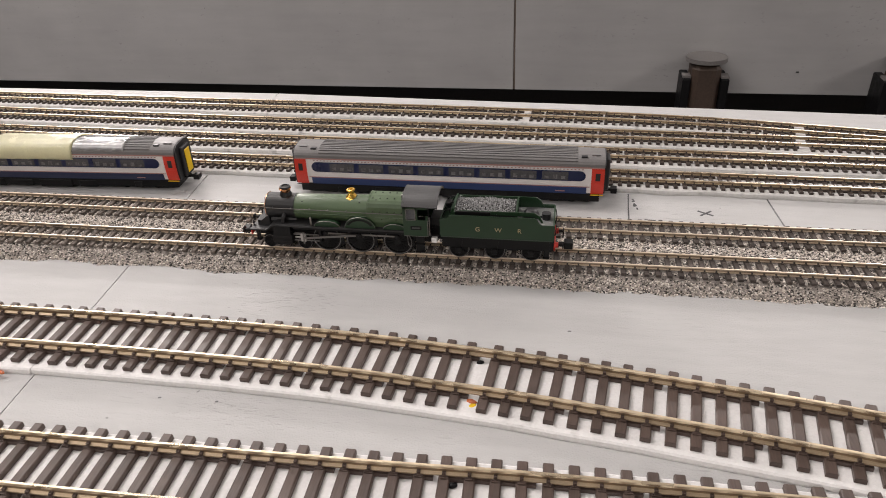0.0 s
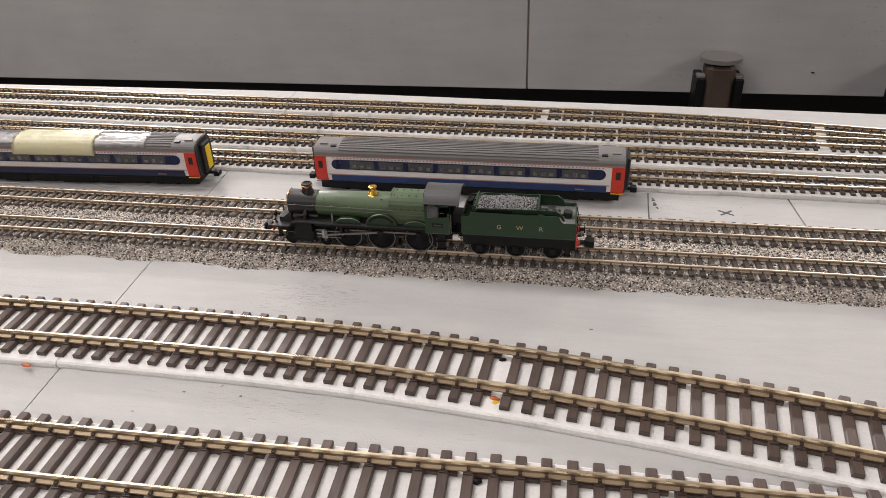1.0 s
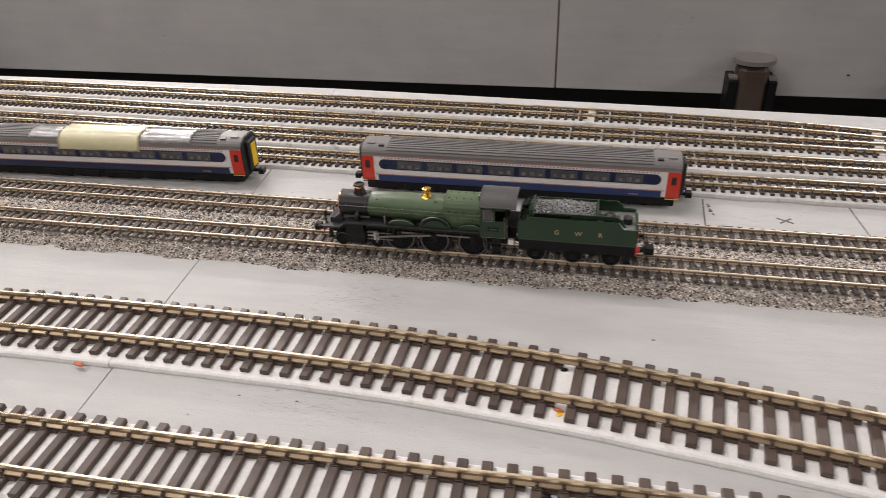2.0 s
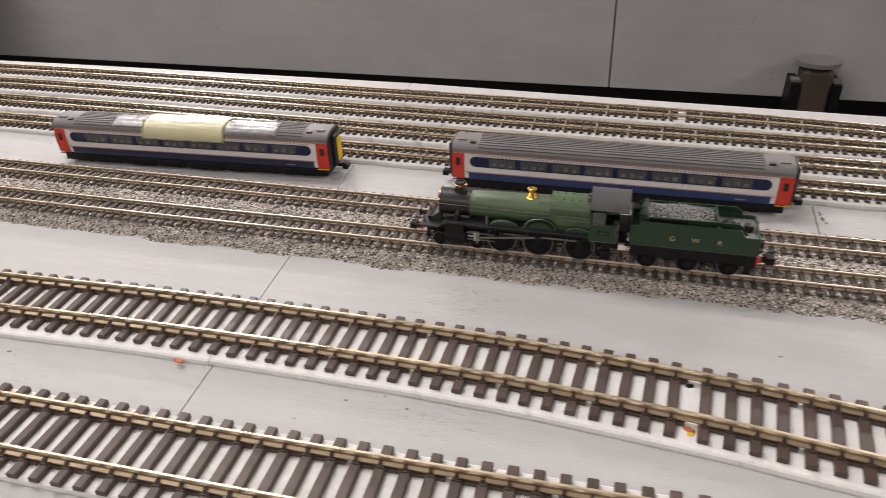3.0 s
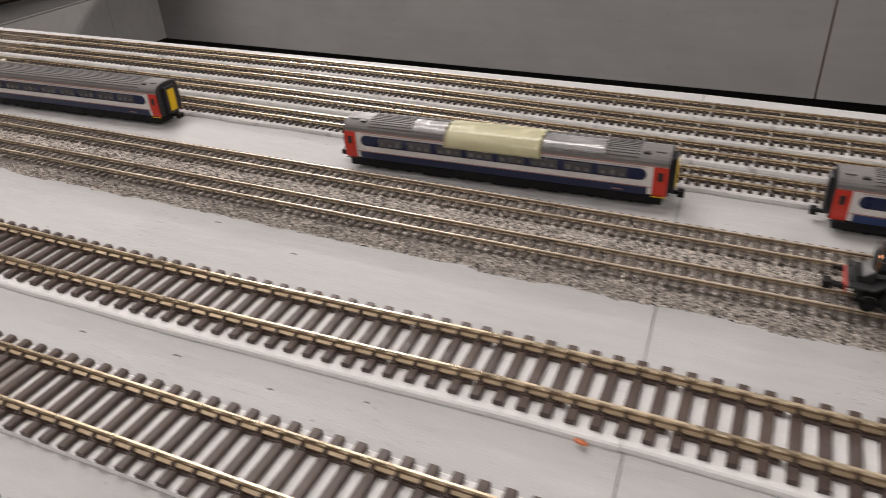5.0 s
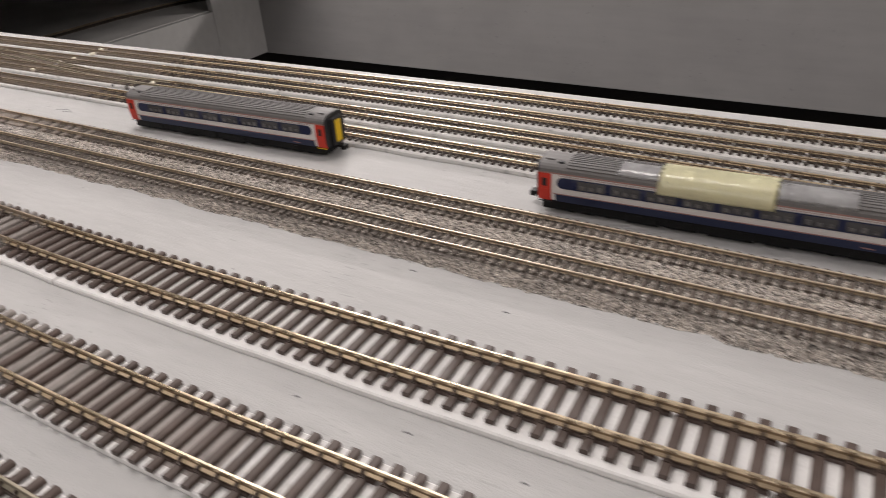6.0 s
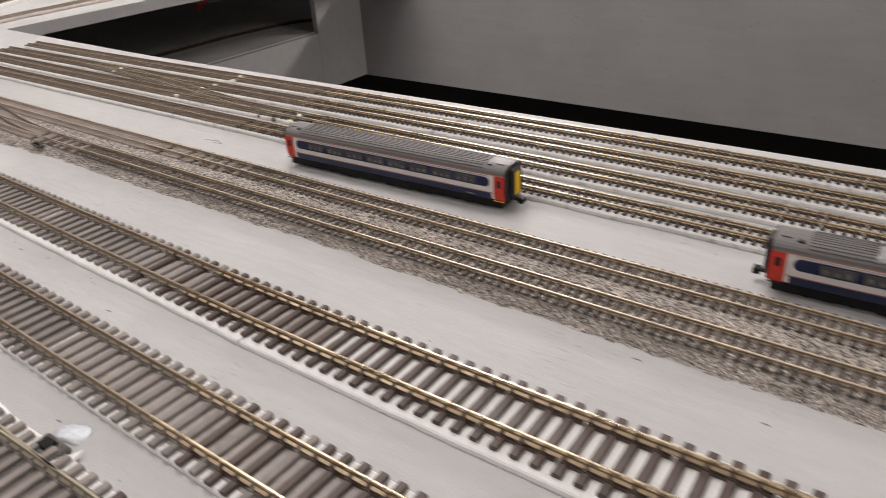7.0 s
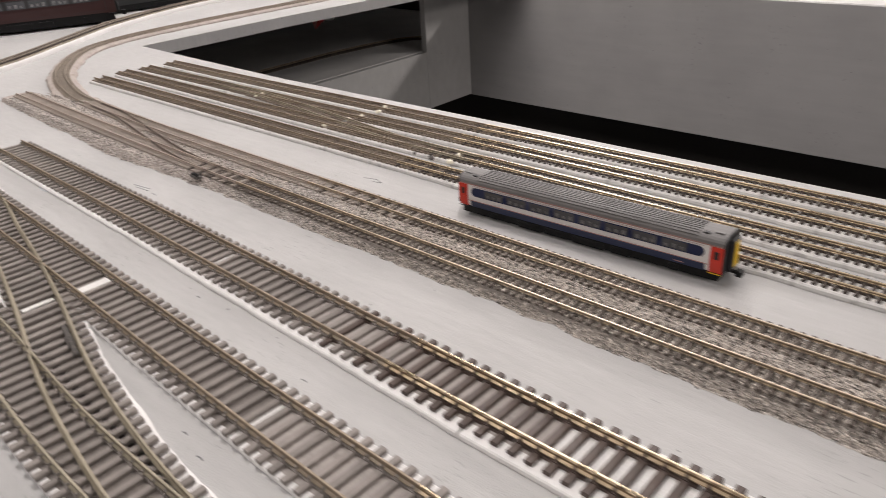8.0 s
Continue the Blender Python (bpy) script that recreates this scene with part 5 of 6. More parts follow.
        part("lamp_iron", mbox((-76.9, -76.5, s * 5.0 - 0.3, s * 5.0 + 0.3, 9.9, 12.2), (-76.9, -75.9, s * 5.0 - 0.3, s * 5.0 + 0.3, 9.9, 10.2)), BLACK, e)
        part("cab_step", mbox((-5.8, -2.3, s * 8.4 - 0.25, s * 8.4 + 0.25, 3.2, 11), (-6.1, -2.1, s * 8.4 - 0.9, s * 8.4 + 0.9, 3.0, 3.3), (-6.1, -2.1, s * 8.4 - 0.9, s * 8.4 + 0.9, 6.6, 6.9)), BLACK, e)
        part("injector_pipe", mtube([(-9.6, s * 8.0, 10.5), (-9.0, s * 8.3, 6), (-7.4, s * 8.3, 3.4), (-5, s * 7.8, 3.2)], 0.3, 6), STEEL, e)
    part("front_coupler", mbox((-81.4, -75, -0.9, 0.9, 4.4, 5.6), (-83.9, -81.0, -2.0, 2.0, 3.6, 6.3), bevel=0.2), BLACK, e)
    part("bogie_frame", mbox((-73.5, -51.0, -4.2, 4.2, 2.4, 4.4)), BLACK, e)
    for s in (-1, 1):
        part("slide_bar_bracket", mbox((-47.2, -46.2, s * 6.2 - 2.0, s * 6.2 + 2.0, 4.6, 11.9)), BLACK, e)
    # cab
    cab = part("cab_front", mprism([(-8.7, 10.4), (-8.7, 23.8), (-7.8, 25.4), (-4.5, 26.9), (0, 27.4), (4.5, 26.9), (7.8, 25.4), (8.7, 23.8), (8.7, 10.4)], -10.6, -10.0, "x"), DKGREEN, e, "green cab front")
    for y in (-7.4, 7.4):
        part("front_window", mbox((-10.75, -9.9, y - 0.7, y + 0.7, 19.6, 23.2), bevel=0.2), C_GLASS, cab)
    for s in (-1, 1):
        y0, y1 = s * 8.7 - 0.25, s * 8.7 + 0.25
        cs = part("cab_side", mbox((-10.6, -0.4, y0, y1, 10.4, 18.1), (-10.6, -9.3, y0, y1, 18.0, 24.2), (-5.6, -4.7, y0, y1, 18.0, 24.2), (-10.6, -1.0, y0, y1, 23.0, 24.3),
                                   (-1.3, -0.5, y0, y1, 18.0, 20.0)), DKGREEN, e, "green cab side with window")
        part("side_window", mbox((-9.4, -5.5, s * 8.6 - 0.1, s * 8.6 + 0.1, 18.0, 23.1)), C_GLASS, cs)
        part("window_frame", boxes(*[mm(*b) for b in ((-9.4, -5.5, s * 9.0 - 0.1, s * 9.0 + 0.1, 17.9, 18.2), (-9.4, -5.5, s * 9.0 - 0.1, s * 9.0 + 0.1, 22.8, 23.1),
                                                       (-9.45, -9.15, s * 9.0 - 0.1, s * 9.0 + 0.1, 17.9, 23.1), (-5.75, -5.45, s * 9.0 - 0.1, s * 9.0 + 0.1, 17.9, 23.1))]), STEEL, cs)
        part("beading", boxes(*[mm(*b) for b in ((-10.5, -0.5, s * 8.98 - 0.06, s * 8.98 + 0.06, 10.5, 10.7), (-0.75, -0.5, s * 8.98 - 0.06, s * 8.98 + 0.06, 10.5, 18.0))]), STEEL, cs)
        part("number_plate", mbox((-7.6, -3.2, s * 8.98 - 0.08, s * 8.98 + 0.08, 13.6, 15.3)), BLACK, cs, "dark plate with plain bar")
        part("number_bar", mbox((-7.0, -3.8, s * 9.05 - 0.05, s * 9.05 + 0.05, 14.1, 14.8)), ROOFGREY, cs)
        part("grab_rail", mtube([(0.1, s * 8.7, 10.8), (0.1, s * 8.7, 19.5)], 0.2, 6), STEEL, cs)
        part("roof_post", mtube([(-0.2, s * 8.4, 18), (-0.2, s * 8.5, 24.3)], 0.25, 6), BLACK, e)
    ro = [(8.95 * math.sin(a) / math.sin(0.95), 24.0 + 3.7 * (math.cos(a) - math.cos(0.95)) / (1 - math.cos(0.95))) for a in np.linspace(-0.95, 0.95, 17)]
    rf = part("cab_roof", mprism([(y, z + 0.28) for y, z in ro] + [(y, z - 0.28) for y, z in reversed(ro)], -11.0, 3.6, "x"), ROOFGREY, e, "dark grey curved cab roof")
    for x in (-10.8, 3.3):
        part("roof_strip", mprism([(y, z + 0.42) for y, z in ro] + [(y, z + 0.1) for y, z in reversed(ro)], x - 0.2, x + 0.2, "x"), ROOFGREY, rf)
    for s in (-1, 1):
        part("gutter", mtube([(-10.9, s * 9.0, 24.2), (3.5, s * 9.0, 24.2)], 0.24, 6), ROOFGREY, rf)
        part("whistle", mlathe([(0.3, 23.8), (0.3, 25.0), (0.55, 25.2), (0.45, 26.3), (0.05, 26.5)], 10, "z", (-11.6, s * 1.4 - 1.6, 0)), STEEL, e)
    part("cab_floor", mbox((-10, 3.6, -7.4, 7.4, 10.0, 10.8)), BLACK, e)
    part("backhead", mprism([(-5.4, 10.8), (-5.4, 19), (-4, 21), (4, 21), (5.4, 19), (5.4, 10.8)], -10.2, -7.5, "x"), SMOKE, e)
    part("fall_plate", mbox((0.6, 2.8, -8.6, -6.6, 7.6, 9.8), bevel=0.1), WHITEPL, e, "small white scrap at the drawbar")
    part("drawbar", mbox((-1, 8, -1.2, 1.2, 5.0, 6.6), (0, 4.4, -5.5, 2.0, 14.0, 17.6), bevel=0.3), BLACK, e)
    return tagged(e, "green tender locomotive with copper-capped chimney on the ballasted track", "steam locomotive")


def letter(ch, x, z, size, parent, y):
    cu = bpy.data.curves.new("lettering", "FONT")
    cu.body, cu.size, cu.align_x, cu.align_y, cu.extrude = ch, size * K, "CENTER", "CENTER", 0.00004
    tmp = new("lettering", cu)
    bpy.context.view_layer.update()
    me = bpy.data.meshes.new_from_object(tmp.evaluated_get(bpy.context.evaluated_depsgraph_get()))
    bpy.data.objects.remove(tmp)
    me.materials.clear(); me.materials.append(GOLD)
    ob = new("lettering", me)
    ob.parent = parent
    ob.matrix_basis = pose(x * K, y * K, z * K, 90, 0, 0)
    return tagged(ob, "gilt letter")


def tender():
    e = holder("locomotive_tender", LOCO)
    side = [(4.6, 10.9), (4.6, 18.6), (5.2, 19.2), (7.4, 19.4), (8.1, 20.6), (9.0, 21.2), (42.0, 21.2), (43.1, 20.6), (43.9, 18.9), (45.0, 18.2), (49.5, 18.2), (49.5, 10.9)]
    for s in (-1, 1):
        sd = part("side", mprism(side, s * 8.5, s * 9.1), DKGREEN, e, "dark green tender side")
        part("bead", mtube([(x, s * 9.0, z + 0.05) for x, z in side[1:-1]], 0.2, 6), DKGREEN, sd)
        part("edge_lining", mbox((4.7, 49.4, s * 9.12 - 0.05, s * 9.12 + 0.05, 11.2, 11.35)), ROOFGREY, sd)
        if s < 0:
            for ch, x in (("G", 19.6), ("W", 27.8), ("R", 36.2)):
                letter(ch, x, 15.2, 2.7, sd, -9.16)
        part("fender", mprism([(8.6, 21.0), (12.0, 22.4), (34.8, 22.6), (42.0, 22.6), (44.0, 21.2), (45.4, 18.3), (44.6, 18.2), (43.0, 20.6), (40, 21.0)], s * 6.6, s * 7.0), DKGREEN, e)
        outline = [(4.8, 10.9), (4.8, 6.0), (6.5, 5.2)]
        for x in (11.6, 26.2, 41.0):
            outline += [(x - 5.2, 5.2), (x - 4.7, 7.6), (x - 3.4, 8.9), (x - 1.5, 9.3), (x - 1.3, 4.6), (x + 1.3, 4.6), (x + 1.5, 9.3), (x + 3.4, 8.9), (x + 4.7, 7.6), (x + 5.2, 5.2)]
        outline += [(48.6, 5.2), (49.6, 6.5), (49.6, 10.9)]
        part("frame_plate", mprism(outline, s * 7.2, s * 7.6), BLACK, e)
        for x in (11.6, 26.2, 41.0):
            wheel(e, x, 6.3, 4.2, 12, "tender_wheel", s=s)
            part("axle_box", mbox((x - 1.2, x + 1.2, s * 7.9 - 0.6, s * 7.9 + 0.6, 3.2, 5.6), bevel=0.2), BLACK, e)
        bf = part("buffer", mlathe([(1.15, 50.6), (1.0, 51.6), (0.75, 51.8), (0.6, 52.0), (0.6, 53.2), (1.5, 53.3), (1.5, 53.7), (0.05, 53.8)], 16, "x", (0, s * 5.7, 7.8)), BLACK, e)
        part("buffer_stock", mlathe([(1.25, 50.5), (1.2, 51.4), (1.0, 51.6), (0.7, 51.7)], 16, "x", (0, s * 5.7, 7.8)), REDBEAM, bf)
        part("lamp_bracket", mtube([(50.0, s * 4.8, 18.6), (50.5, s * 4.8, 15.5), (50.2, s * 4.8, 11.5)], 0.22, 5), BLACK, e)
        part("footstep", mbox((46.0, 48.2, s * 8.3 - 0.2, s * 8.3 + 0.2, 3.2, 11.2), (45.8, 48.4, s * 8.3 - 0.8, s * 8.3 + 0.8, 3.0, 3.3)), BLACK, e)
    part("tank_front", mbox((4.3, 4.9, -8.6, 8.6, 11.3, 18.8)), DKGREEN, e)
    part("tank_back", mbox((49.3, 49.95, -8.9, 8.9, 11.3, 18.2)), DKGREEN, e, "green tender back")
    part("tank_top", mbox((34.8, 49.6, -8.6, 8.6, 16.2, 17.0)), TANKTOP, e, "grey dusty tank top")
    part("coal_plate", mbox((34.4, 35.0, -6.8, 6.8, 16.8, 22.8)), DKGREEN, e)
    part("front_coal_plate", mprism([(7.6, 19.2), (9.6, 23.2), (10.0, 23.2), (10.0, 17), (7.6, 17)], -6.8, 6.8), DKGREEN, e)
    for y in (-6.0, 0.0, 6.0):
        part("coal_stay", mtube([(5.0, y, 18.8), (6.2, y, 21.6), (9.4, y, 22.6)], 0.22, 5), BLACK, e)
    part("tool_box", mbox((5.0, 7.4, 2.6, 6.8, 18.6, 20.4), bevel=0.15), BLACK, e)
    part("coal_rail", mbox((10.5, 24.5, -7.6, -6.9, 20.8, 22.3)), BLACK, e)
    part("deck", mbox((4.8, 35, -8.6, 8.6, 16.2, 17.2)), DKGREEN, e)
    part("underframe", mbox((4.9, 50.0, -7.2, 7.2, 5.4, 11.3)), BLACK, e)
    bb = part("buffer_beam", mbox((49.9, 50.5, -7.4, 7.4, 6.0, 9.6), bevel=0.1), REDBEAM, e, "red buffer beam")
    part("rear_handle", mtube([(50.2, -6.8, 14), (51.2, -6.8, 14), (51.2, -6.8, 17), (50.2, -6.8, 17)], 0.2, 5), BLACK, bb)
    part("filler_dome", mlathe([(3.3, 16.9), (3.4, 17.8), (3.1, 19.0), (2.3, 19.9), (1.2, 20.3), (0.05, 20.4)], 28, "z", (40.3, 0.2, 0)), SMOKE, e, "dark rounded tank dome")
    part("filler_cap", mlathe([(1.7, 16.9), (1.7, 19.0), (1.85, 19.1), (1.85, 19.6), (0.05, 19.8)], 24, "z", (46.4, -0.8, 0)), SMOKE, e, "dark filler cap")
    part("dome_pipe", mtube([(43, 0.2, 17.2), (45, 0.2, 17.3)], 0.5, 6), SMOKE, e)
    part("scoop_handle", mtube([(8.2, -6.0, 17), (8.2, -6.0, 22.0), (7.2, -6.0, 23.0), (6.5, -4.6, 22.6)], 0.22, 5), BLACK, e)
    part("rear_coupler", mbox((48, 54.5, -0.9, 0.9, 4.4, 5.6), (54, 57.5, -2.0, 2.0, 3.6, 6.6), bevel=0.2), BLACK, e)
    # coal: lumps in one heap
    rng = random.Random(9)
    bm = bmesh.new()
    for i in range(29):
        for k in range(15):
            x, y = 10.1 + i * 0.835 + rng.uniform(-0.3, 0.3), -6.3 + k * 0.9 + rng.uniform(-0.3, 0.3)
            z = 21.35 + 1.0 * math.cos(y / 6.5 * 1.3) + 0.3 * math.sin(x * 0.35) + rng.uniform(-0.15, 0.15)
            q = Euler((0.25 * rng.uniform(-1, 1), 0.25 * rng.uniform(-1, 1), rng.uniform(0, 6.28))).to_matrix()
            low, top = [], []
            for c in range(6):
                a = c * math.pi / 3 + rng.uniform(-0.3, 0.3)
                r = rng.uniform(0.38, 0.58)
                low.append(bm.verts.new(Vector(mm(x, y, z)) + (q @ Vector((r * math.cos(a), r * math.sin(a), -0.25))) * K))
                top.append(bm.verts.new(Vector(mm(x, y, z)) + (q @ Vector((0.62 * r * math.cos(a), 0.62 * r * math.sin(a), rng.uniform(0.12, 0.3)))) * K))
            bm.faces.new(top)
            for c in range(6):
                bm.faces.new((low[c], low[(c + 1) % 6], top[(c + 1) % 6], top[c]))
    part("coal", bm, COAL, e, "heap of glossy black coal")
    part("coal_bed", mprism([(-6.6, 17.2), (-6.6, 21.0), (-4, 21.9), (0, 22.2), (4, 21.9), (6.6, 21.0), (6.6, 17.2)], 9.4, 34.4, "x"), COALDUST, e)
    return tagged(e, "dark green tender loaded with coal, gilt letters on side", "tender")


locomotive()
tender()


# ---- marks, dabs and scraps ----
SCUFF = paint("grey_scuff", (0.15, 0.15, 0.15), 0.6, vary=0.3, coarse=300, fine=3000, bump=0)
FAINT = paint("faint_pencil", (0.27, 0.27, 0.27), 0.5, vary=0.3, coarse=300, fine=3000, bump=0)
def stroke(pts, w, mat=None, name="pencil_mark", label="dark pencil line drawn on the board", z=0.0001, cat="pencil mark"):
    """A thin drawn line on the board."""
    bm = bmesh.new()
    for (x0, y0), (x1, y1) in zip(pts, pts[1:]):
        d = Vector((x1 - x0, y1 - y0)).normalized(); nx, ny = -d.y * w / 2, d.x * w / 2
        c = [(x0 + nx, y0 + ny), (x0 - nx, y0 - ny), (x1 - nx, y1 - ny), (x1 + nx, y1 + ny)]
        lo = [bm.verts.new((x, y, z - 0.0003)) for x, y in c]; hi = [bm.verts.new((x, y, z + 0.00006)) for x, y in c]
        bm.faces.new(hi), bm.faces.new(lo[::-1])
        for k in range(4):
            bm.faces.new((lo[k], lo[(k + 1) % 4], hi[(k + 1) % 4], hi[k]))
    bmesh.ops.recalc_face_normals(bm, faces=bm.faces)
    return tagged(part(name, bm, mat or PENCIL), label, cat, "marks on the board")


def joined_stroke(lines, w, label, name="pencil_mark", mat=None):
    bm = bmesh.new()
    for pts in lines:
        ob = stroke(pts, w)
        bm.from_mesh(ob.data); me = ob.data
        bpy.data.objects.remove(ob); bpy.data.meshes.remove(me)
    return tagged(part(name, bm, mat or PENCIL), label, "pencil mark", "marks on the board")


stroke([(0.0862, 0.0135), (0.0855, 0.0), (0.0850, -0.0135)], 0.0006)
stroke([(0.1505, 0.0135), (0.1515, 0.0), (0.1525, -0.0125)], 0.0006)
joined_stroke([[(0.1168, -0.0010), (0.1232, -0.0052)], [(0.1175, -0.0055), (0.1228, -0.0008)]], 0.0009, "small cross drawn in dark pencil")
joined_stroke([[(0.0878, 0.0085), (0.0886, 0.0062), (0.0876, 0.0055)], [(0.0884, 0.004), (0.0892, 0.0016), (0.0880, 0.001), (0.0882, 0.003)], [(0.0893, -0.0005), (0.0897, -0.0020)]],
              0.0007, "small scribble in dark pencil beside a line")
joined_stroke([[(0.092, -0.0118), (0.097, -0.0120)], [(0.0985, -0.0118), (0.1000, -0.0119)]], 0.0006, "short dash in dark pencil near the ballast")
joined_stroke([[(-0.790, -0.098), (-0.772, -0.0955)], [(-0.785, -0.0995), (-0.770, -0.098)], [(-0.764, -0.0985), (-0.758, -0.099)]], 0.0008, "faint scribbled marks on the board", mat=FAINT)
joined_stroke([[(-0.665, 0.0015), (-0.655, 0.0040), (-0.648, 0.0015), (-0.655, 0.0)]], 0.0006, "faint curved pencil mark on the board", mat=FAINT)
for x, y, w in ((-0.317, -0.0785, 0.0032), (-0.270, -0.089, 0.0026), (-0.27, -0.157, 0.0034), (-0.30, -0.149, 0.0024), (-0.20, -0.153, 0.0016), (0.059, -0.099, 0.0011),
                (-0.52, -0.163, 0.0030), (-0.615, -0.1535, 0.0026), (-0.47, -0.213, 0.0028)):
    stroke([(x - w / 2, y), (x, y + 0.0004), (x + w / 2, y + 0.0001)], 0.0005, SCUFF, "scuff_mark", "small dark scuff on the grey board", cat="scuff")


def blob(name, x, y, z, rx, ry, h, mat, label, seed, cat, parent=None):
    """A low uneven dab."""
    rng = random.Random(seed)
    bm = bmesh.new()
    seg = 18
    ring = [1 + 0.22 * math.sin(2 * a + seed) + rng.uniform(-0.12, 0.12) for a in [2 * math.pi * k / seg for k in range(seg)]]
    rows = []
    for u, hh in ((1.0, -0.0002), (0.92, h * 0.6), (0.6, h * 0.95)):
        rows.append([bm.verts.new((x + rx * u * ring[k] * math.cos(2 * math.pi * k / seg), y + ry * u * ring[k] * math.sin(2 * math.pi * k / seg), z + hh * rng.uniform(0.8, 1.1))) for k in range(seg)])
    top = bm.verts.new((x, y, z + h))
    for a, b in zip(rows, rows[1:]):
        for k in range(seg):
            bm.faces.new((a[k], a[(k + 1) % seg], b[(k + 1) % seg], b[k]))
    for k in range(seg):
        bm.faces.new((rows[-1][k], rows[-1][(k + 1) % seg], top))
    return tagged(part(name, bm, mat, smooth=True), label, cat)


GLUE = paint("dried_glue", (0.62, 0.66, 0.70), 0.22, vary=0.25, coarse=260, fine=1600, bump=0.6, spec=0.7)
blob("paint_dab", 0.0285, -0.1415, 0.0020, 0.0017, 0.0011, 0.0007, ORANGE, "dab of orange paint on the white foam", 3, "paint dab")
blob("paint_dab", 0.0290, -0.1432, 0.0020, 0.0012, 0.0010, 0.0004, C_YELLOW, "dab of yellow paint on the white foam", 6, "paint dab")
blob("paint_dab", -0.1365, -0.1462, 0.0019, 0.0023, 0.0008, 0.0004, ORANGE, "smear of orange paint on the foam edge", 4, "paint dab")
blob("glue_blob", -0.4595, -0.2135, 0.0, 0.0065, 0.0058, 0.0016, GLUE, "shiny pale blob of dried glue", 7, "glue blob")
blob("glue_blob", -0.835, -0.139, 0.0, 0.008, 0.004, 0.0005, GLUE, "thin pale smear of dried glue", 8, "glue blob")
# rail joiners and gap fillers of foam that show white
for x, t, mt, w in ((-0.666, FX, WHITEPL, 0.0015), (-0.6335, F1, FOAM_OLD, 0.0018), (-0.6625, F2, WHITEPL, 0.0030)):
    y = y_on(t, x)
    tagged(part("foam_filler", boxes((x - w, x + w, y - 0.0074, y + 0.0074, 0.0019, 0.0030 if t is F1 else 0.0041), bevel=0.0002), mt), "pale plastic filler between two sleepers", "track filler", "track fillers")
OLDMETAL = paint("dark_dusty_metal", (0.07, 0.063, 0.058), 0.6, vary=0.5, coarse=500, fine=2000, bump=0.6, dirt=(0.20, 0.18, 0.16), dirt_at=0.55)
# point motor covers beside the turnouts
for x, y, r in ((-0.665, 0.0535, 0.0042), (-0.650, 0.0518, 0.0036), (-0.676, 0.0560, 0.0035)):
    blob("point_motor", x, y, 0.0010, r, r * 0.6, 0.0019, OLDMETAL, "small black point motor cover in the yard", int(-x * 1000), "point motor")
def point_lever(x, y, turn, z, group):
    """A hand lever beside points: base plate, throw bar, spring box and tie bar."""
    h = holder("point_lever", pose(x, y, z, 0, 0, turn))
    part("base_plate", mbox((-6, 6, -2.2, 2.2, -0.8, 0.5), bevel=0.2), OLDMETAL, h)
    part("spring_box", mbox((-4.5, 0.5, -1.5, 1.2, 0.4, 1.5), bevel=0.3), BLACK, h)
    part("throw_bar", mbox((1.2, 7.5, -0.6, 0.5, 0.4, 1.1), bevel=0.15), OLDMETAL, h)
    part("knob", mlathe([(0.9, 0.5), (1.0, 1.3), (0.7, 1.9), (0.05, 2.0)], 12, "z", (4.2, -0.4, 0)), BLACK, h)
    part("tie_bar", mbox((-1.0, 0.6, 1.8, 9.0, 0.2, 0.8)), OLDMETAL, h)
    return tagged(h, "small dark point lever with throw bar beside the rails", "point lever", group)


for x, y, turn in ((-0.7555, -0.0700, -8), (-0.986, -0.0205, 168)):
    point_lever(x, y, turn, 0.0047, "point levers")
CREAM = paint("cream_plastic", (0.74, 0.70, 0.58), 0.5, vary=0.1, coarse=300, fine=2000, bump=0.2)
pm = holder("point_motor", pose(-0.4565, -0.2225, 0.0))
part("body", boxes((-0.008, 0.006, -0.004, 0.004, 0.0, 0.0028), bevel=0.0007), OLDMETAL, pm)
part("tie_bar", boxes((-0.0015, 0.0015, -0.03, 0.0, 0.0022, 0.0030)), OLDMETAL, pm)
part("spring_box", boxes((-0.005, 0.001, -0.002, 0.0025, 0.0026, 0.0040), bevel=0.0005), BLACK, pm)
part("lug", boxes((0.0055, 0.0085, -0.0025, 0.001, 0.0, 0.0018), bevel=0.0003), OLDMETAL, pm)
part("tag", mprism([(5, -4), (12, -1), (10, 6)], 1.5, 2.2, "z"), WHITEPL, pm, "white plastic offcut")
tagged(pm, "black point motor with a white offcut beside the track", "point motor")


def wiring_block():
    """A grey terminal block with red leads, screwed to the underside of the loop's board."""
    w = holder("terminal_block", pose(-1.405, 0.585, -0.0165))
    part("body", mbox((-6, 6, -16, 4, -30, 0), bevel=0.6), CAPGREY, w)
    part("bracket", mbox((-4, 4, 5, 22, -22, 0), bevel=0.5), CAPGREY, w)
    for k in range(4):
        y = -22 - 3.5 * k
        part("lead", mtube([(3, -14, -20 + 2 * k), (6, y, -26 + k), (4, y - 8, -34 - 2 * k), (0, y - 10, -20), (0, y - 12, 0)], 1.5, 8), REDBEAM, w, "red lead")
    return tagged(w, "grey terminal block with red leads under the board", "terminal block")


wiring_block()


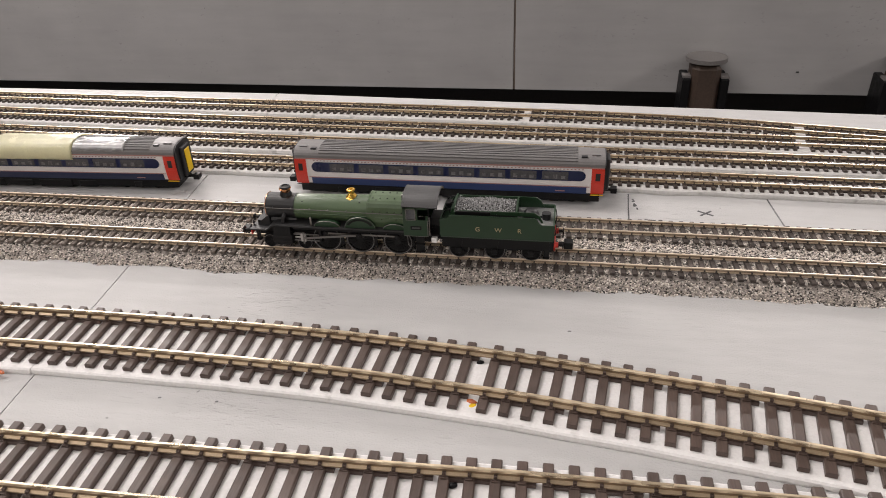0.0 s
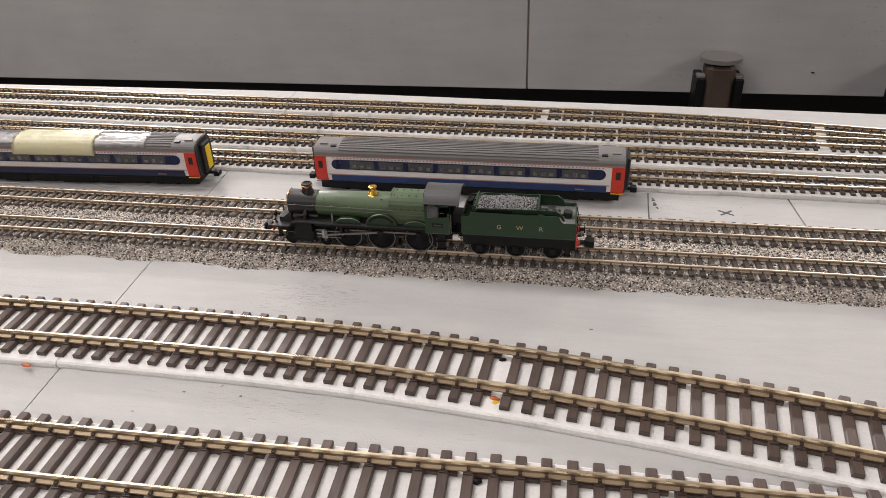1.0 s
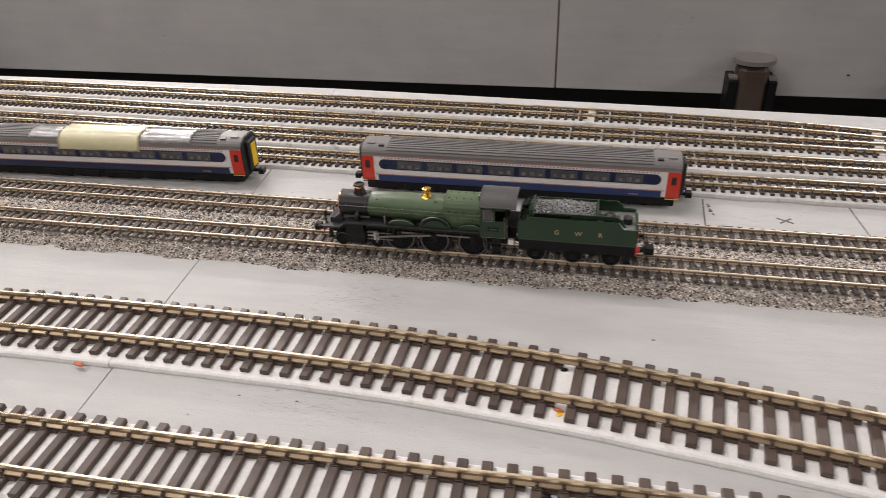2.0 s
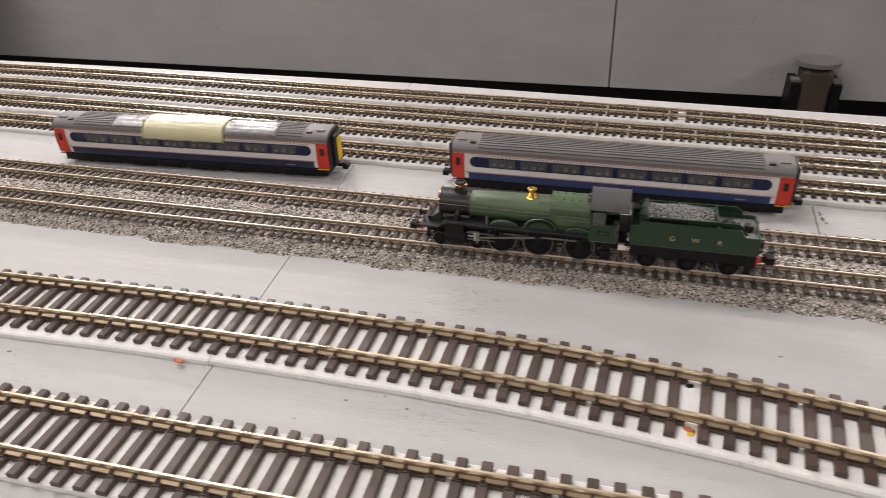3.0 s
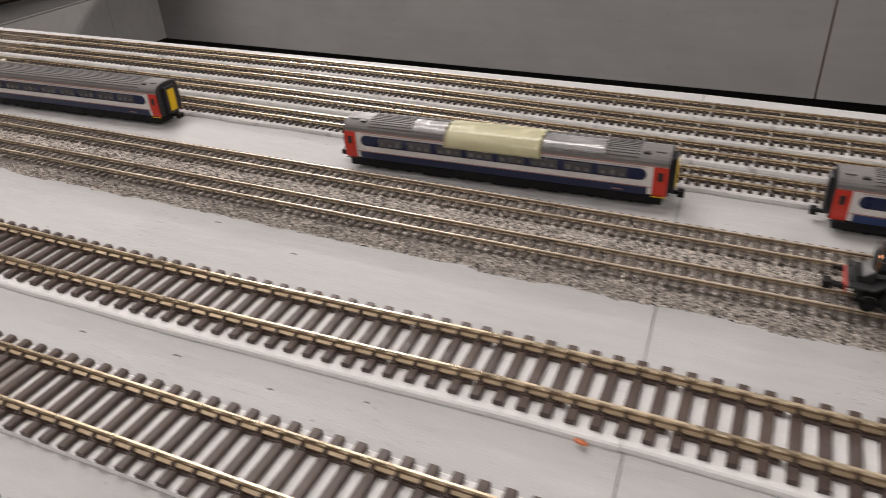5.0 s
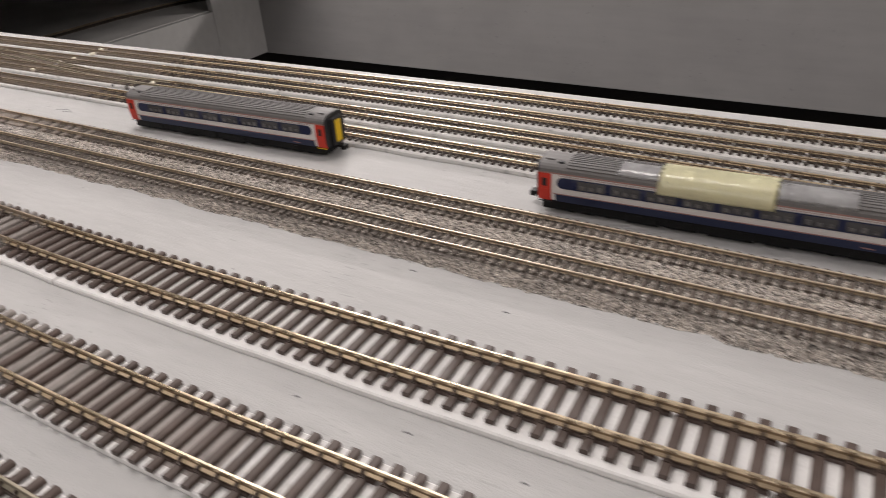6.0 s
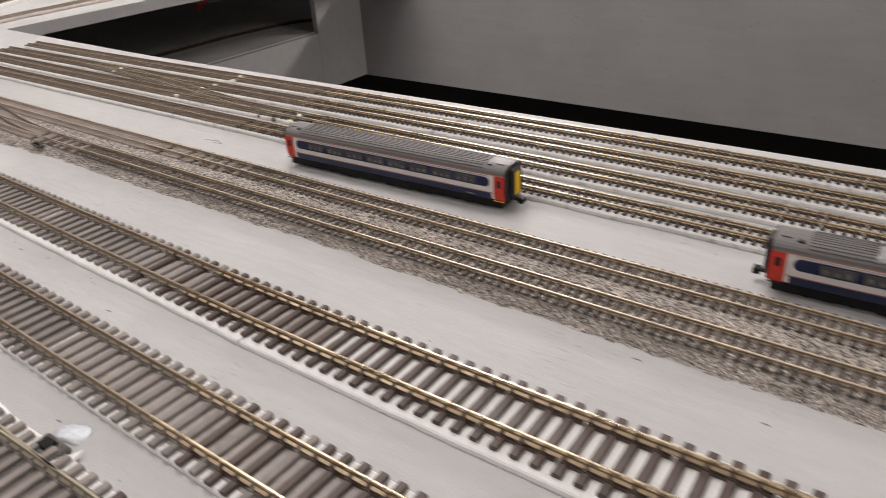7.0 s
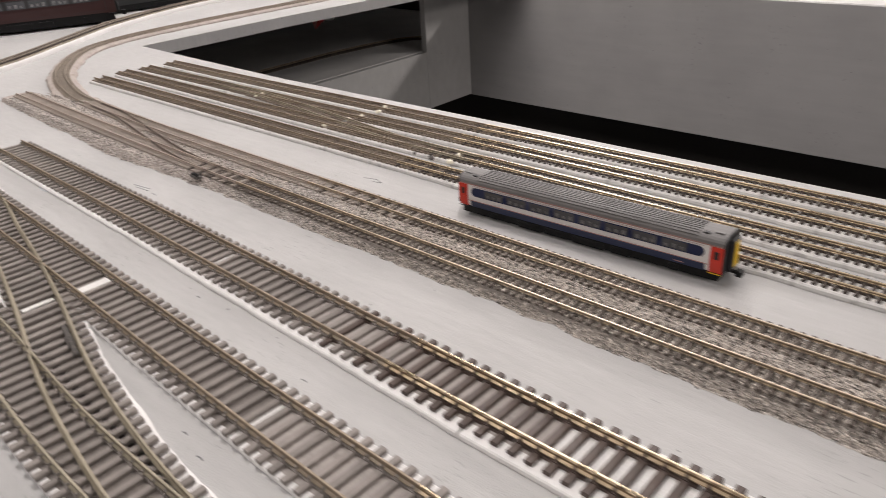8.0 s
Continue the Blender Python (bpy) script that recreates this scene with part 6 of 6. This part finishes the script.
# ---- small scraps by the rails ----
scrap = part("plastic_scrap", prism([(0.1935, 0.0165), (0.1975, 0.0168), (0.1985, 0.0128), (0.1950, 0.0135)], 0.0015, 0.0024, "z"), WHITEPL)
tagged(scrap, "small white plastic scrap on the foam edge", "plastic scrap")
blob("dark_dab", 0.0292, -0.1226, 0.0024, 0.0013, 0.0006, 0.0008, BLACK, "black dab between two sleepers at the rail joint", 12, "paint dab")
blob("dark_dab", 0.0275, -0.1758, 0.0024, 0.0011, 0.0009, 0.0010, BLACK, "black dab beside a rail of the bare track", 13, "paint dab")
for x, y in ((-0.766, 0.1180), (-0.761, 0.1055), (-0.764, 0.0890), (-0.767, 0.0775), (-0.770, 0.0548), (-0.634, 0.0620), (-0.631, 0.0495), (-0.902, 0.0882), (-0.899, 0.0788)):
    blob("joint_chip", x, y, 0.0028, 0.0022, 0.0024, 0.0019, CREAM, "cream plastic chip filling a rail joint", int(abs(x) * 1000 + y * 999), "joint chip")


# ---- wear on the boards ----
WORN = paint("worn_paint", (0.385, 0.382, 0.378), 0.7, vary=0.25, coarse=300, fine=3000, bump=0)


def scuff_patch(x0, x1, y0, y1, count, mat, seed, label):
    """Many short dry brush dashes that lie along the grain of the board."""
    rng = random.Random(seed)
    bm = bmesh.new()
    for _ in range(count):
        u, v = rng.gauss(0, 0.36), rng.gauss(0, 0.36)
        x, y = (x0 + x1) / 2 + u * (x1 - x0), (y0 + y1) / 2 + v * (y1 - y0)
        half, w, lean = rng.uniform(0.0005, 0.0019), rng.uniform(0.00004, 0.00012), rng.uniform(-0.05, 0.05)
        top = [(x - half, y - half * lean), (x - half * 0.2, y - w), (x + half, y + half * lean), (x + half * 0.1, y + w)]
        hi = [bm.verts.new((a, b, 0.00004)) for a, b in top]
        lo = [bm.verts.new((a, b, -0.0002)) for a, b in top]
        bm.faces.new(hi)
        for k in range(4):
            bm.faces.new((lo[k], lo[(k + 1) % 4], hi[(k + 1) % 4], hi[k]))
    bmesh.ops.recalc_face_normals(bm, faces=bm.faces)
    return tagged(part("scuff_patch", bm, mat), label, "scuff", kind="stuff")


for k, (x0, x1, y0, y1, count) in enumerate(((-0.066, -0.034, -0.100, -0.082, 190), (-0.066, -0.020, -0.158, -0.146, 120))):
    scuff_patch(x0, x1, y0, y1, count, WORN, 60 + k, "patch of fine dry scuffs in the grey paint")
for x, y, w in ((-0.311, -0.159, 0.0026), (-0.231, -0.159, 0.0022), (-0.530, -0.2100, 0.0030), (-0.514, -0.2135, 0.0036), (-0.055, -0.1495, 0.0008), (-0.075, -0.1500, 0.0009)):
    stroke([(x - w / 2, y), (x, y + 0.0004), (x + w / 2, y + 0.0001)], 0.0005, SCUFF, "scuff_mark", "small dark scuff on the grey board", cat="scuff")
bm = boxes((-0.0145, 0.0145, -0.0011, 0.0011, 0.0, 0.0022), (-0.006, 0.006, -0.0018, 0.0018, 0.0, 0.0012), bevel=0.0003)
frog = part("points_insert", bm, OLDMETAL)
frog.matrix_basis = pose(-0.6195, -0.2125, 0.0035, 0, 0, -12)
tagged(frog, "dark metal insert beside the rail of the points", "points insert")
blob("fly_spot", 0.452, 0.9993, -0.248, 0.0024, 0.0010, 0.0016, BLACK, "small dark spot on the grey fascia", 9, "spot")
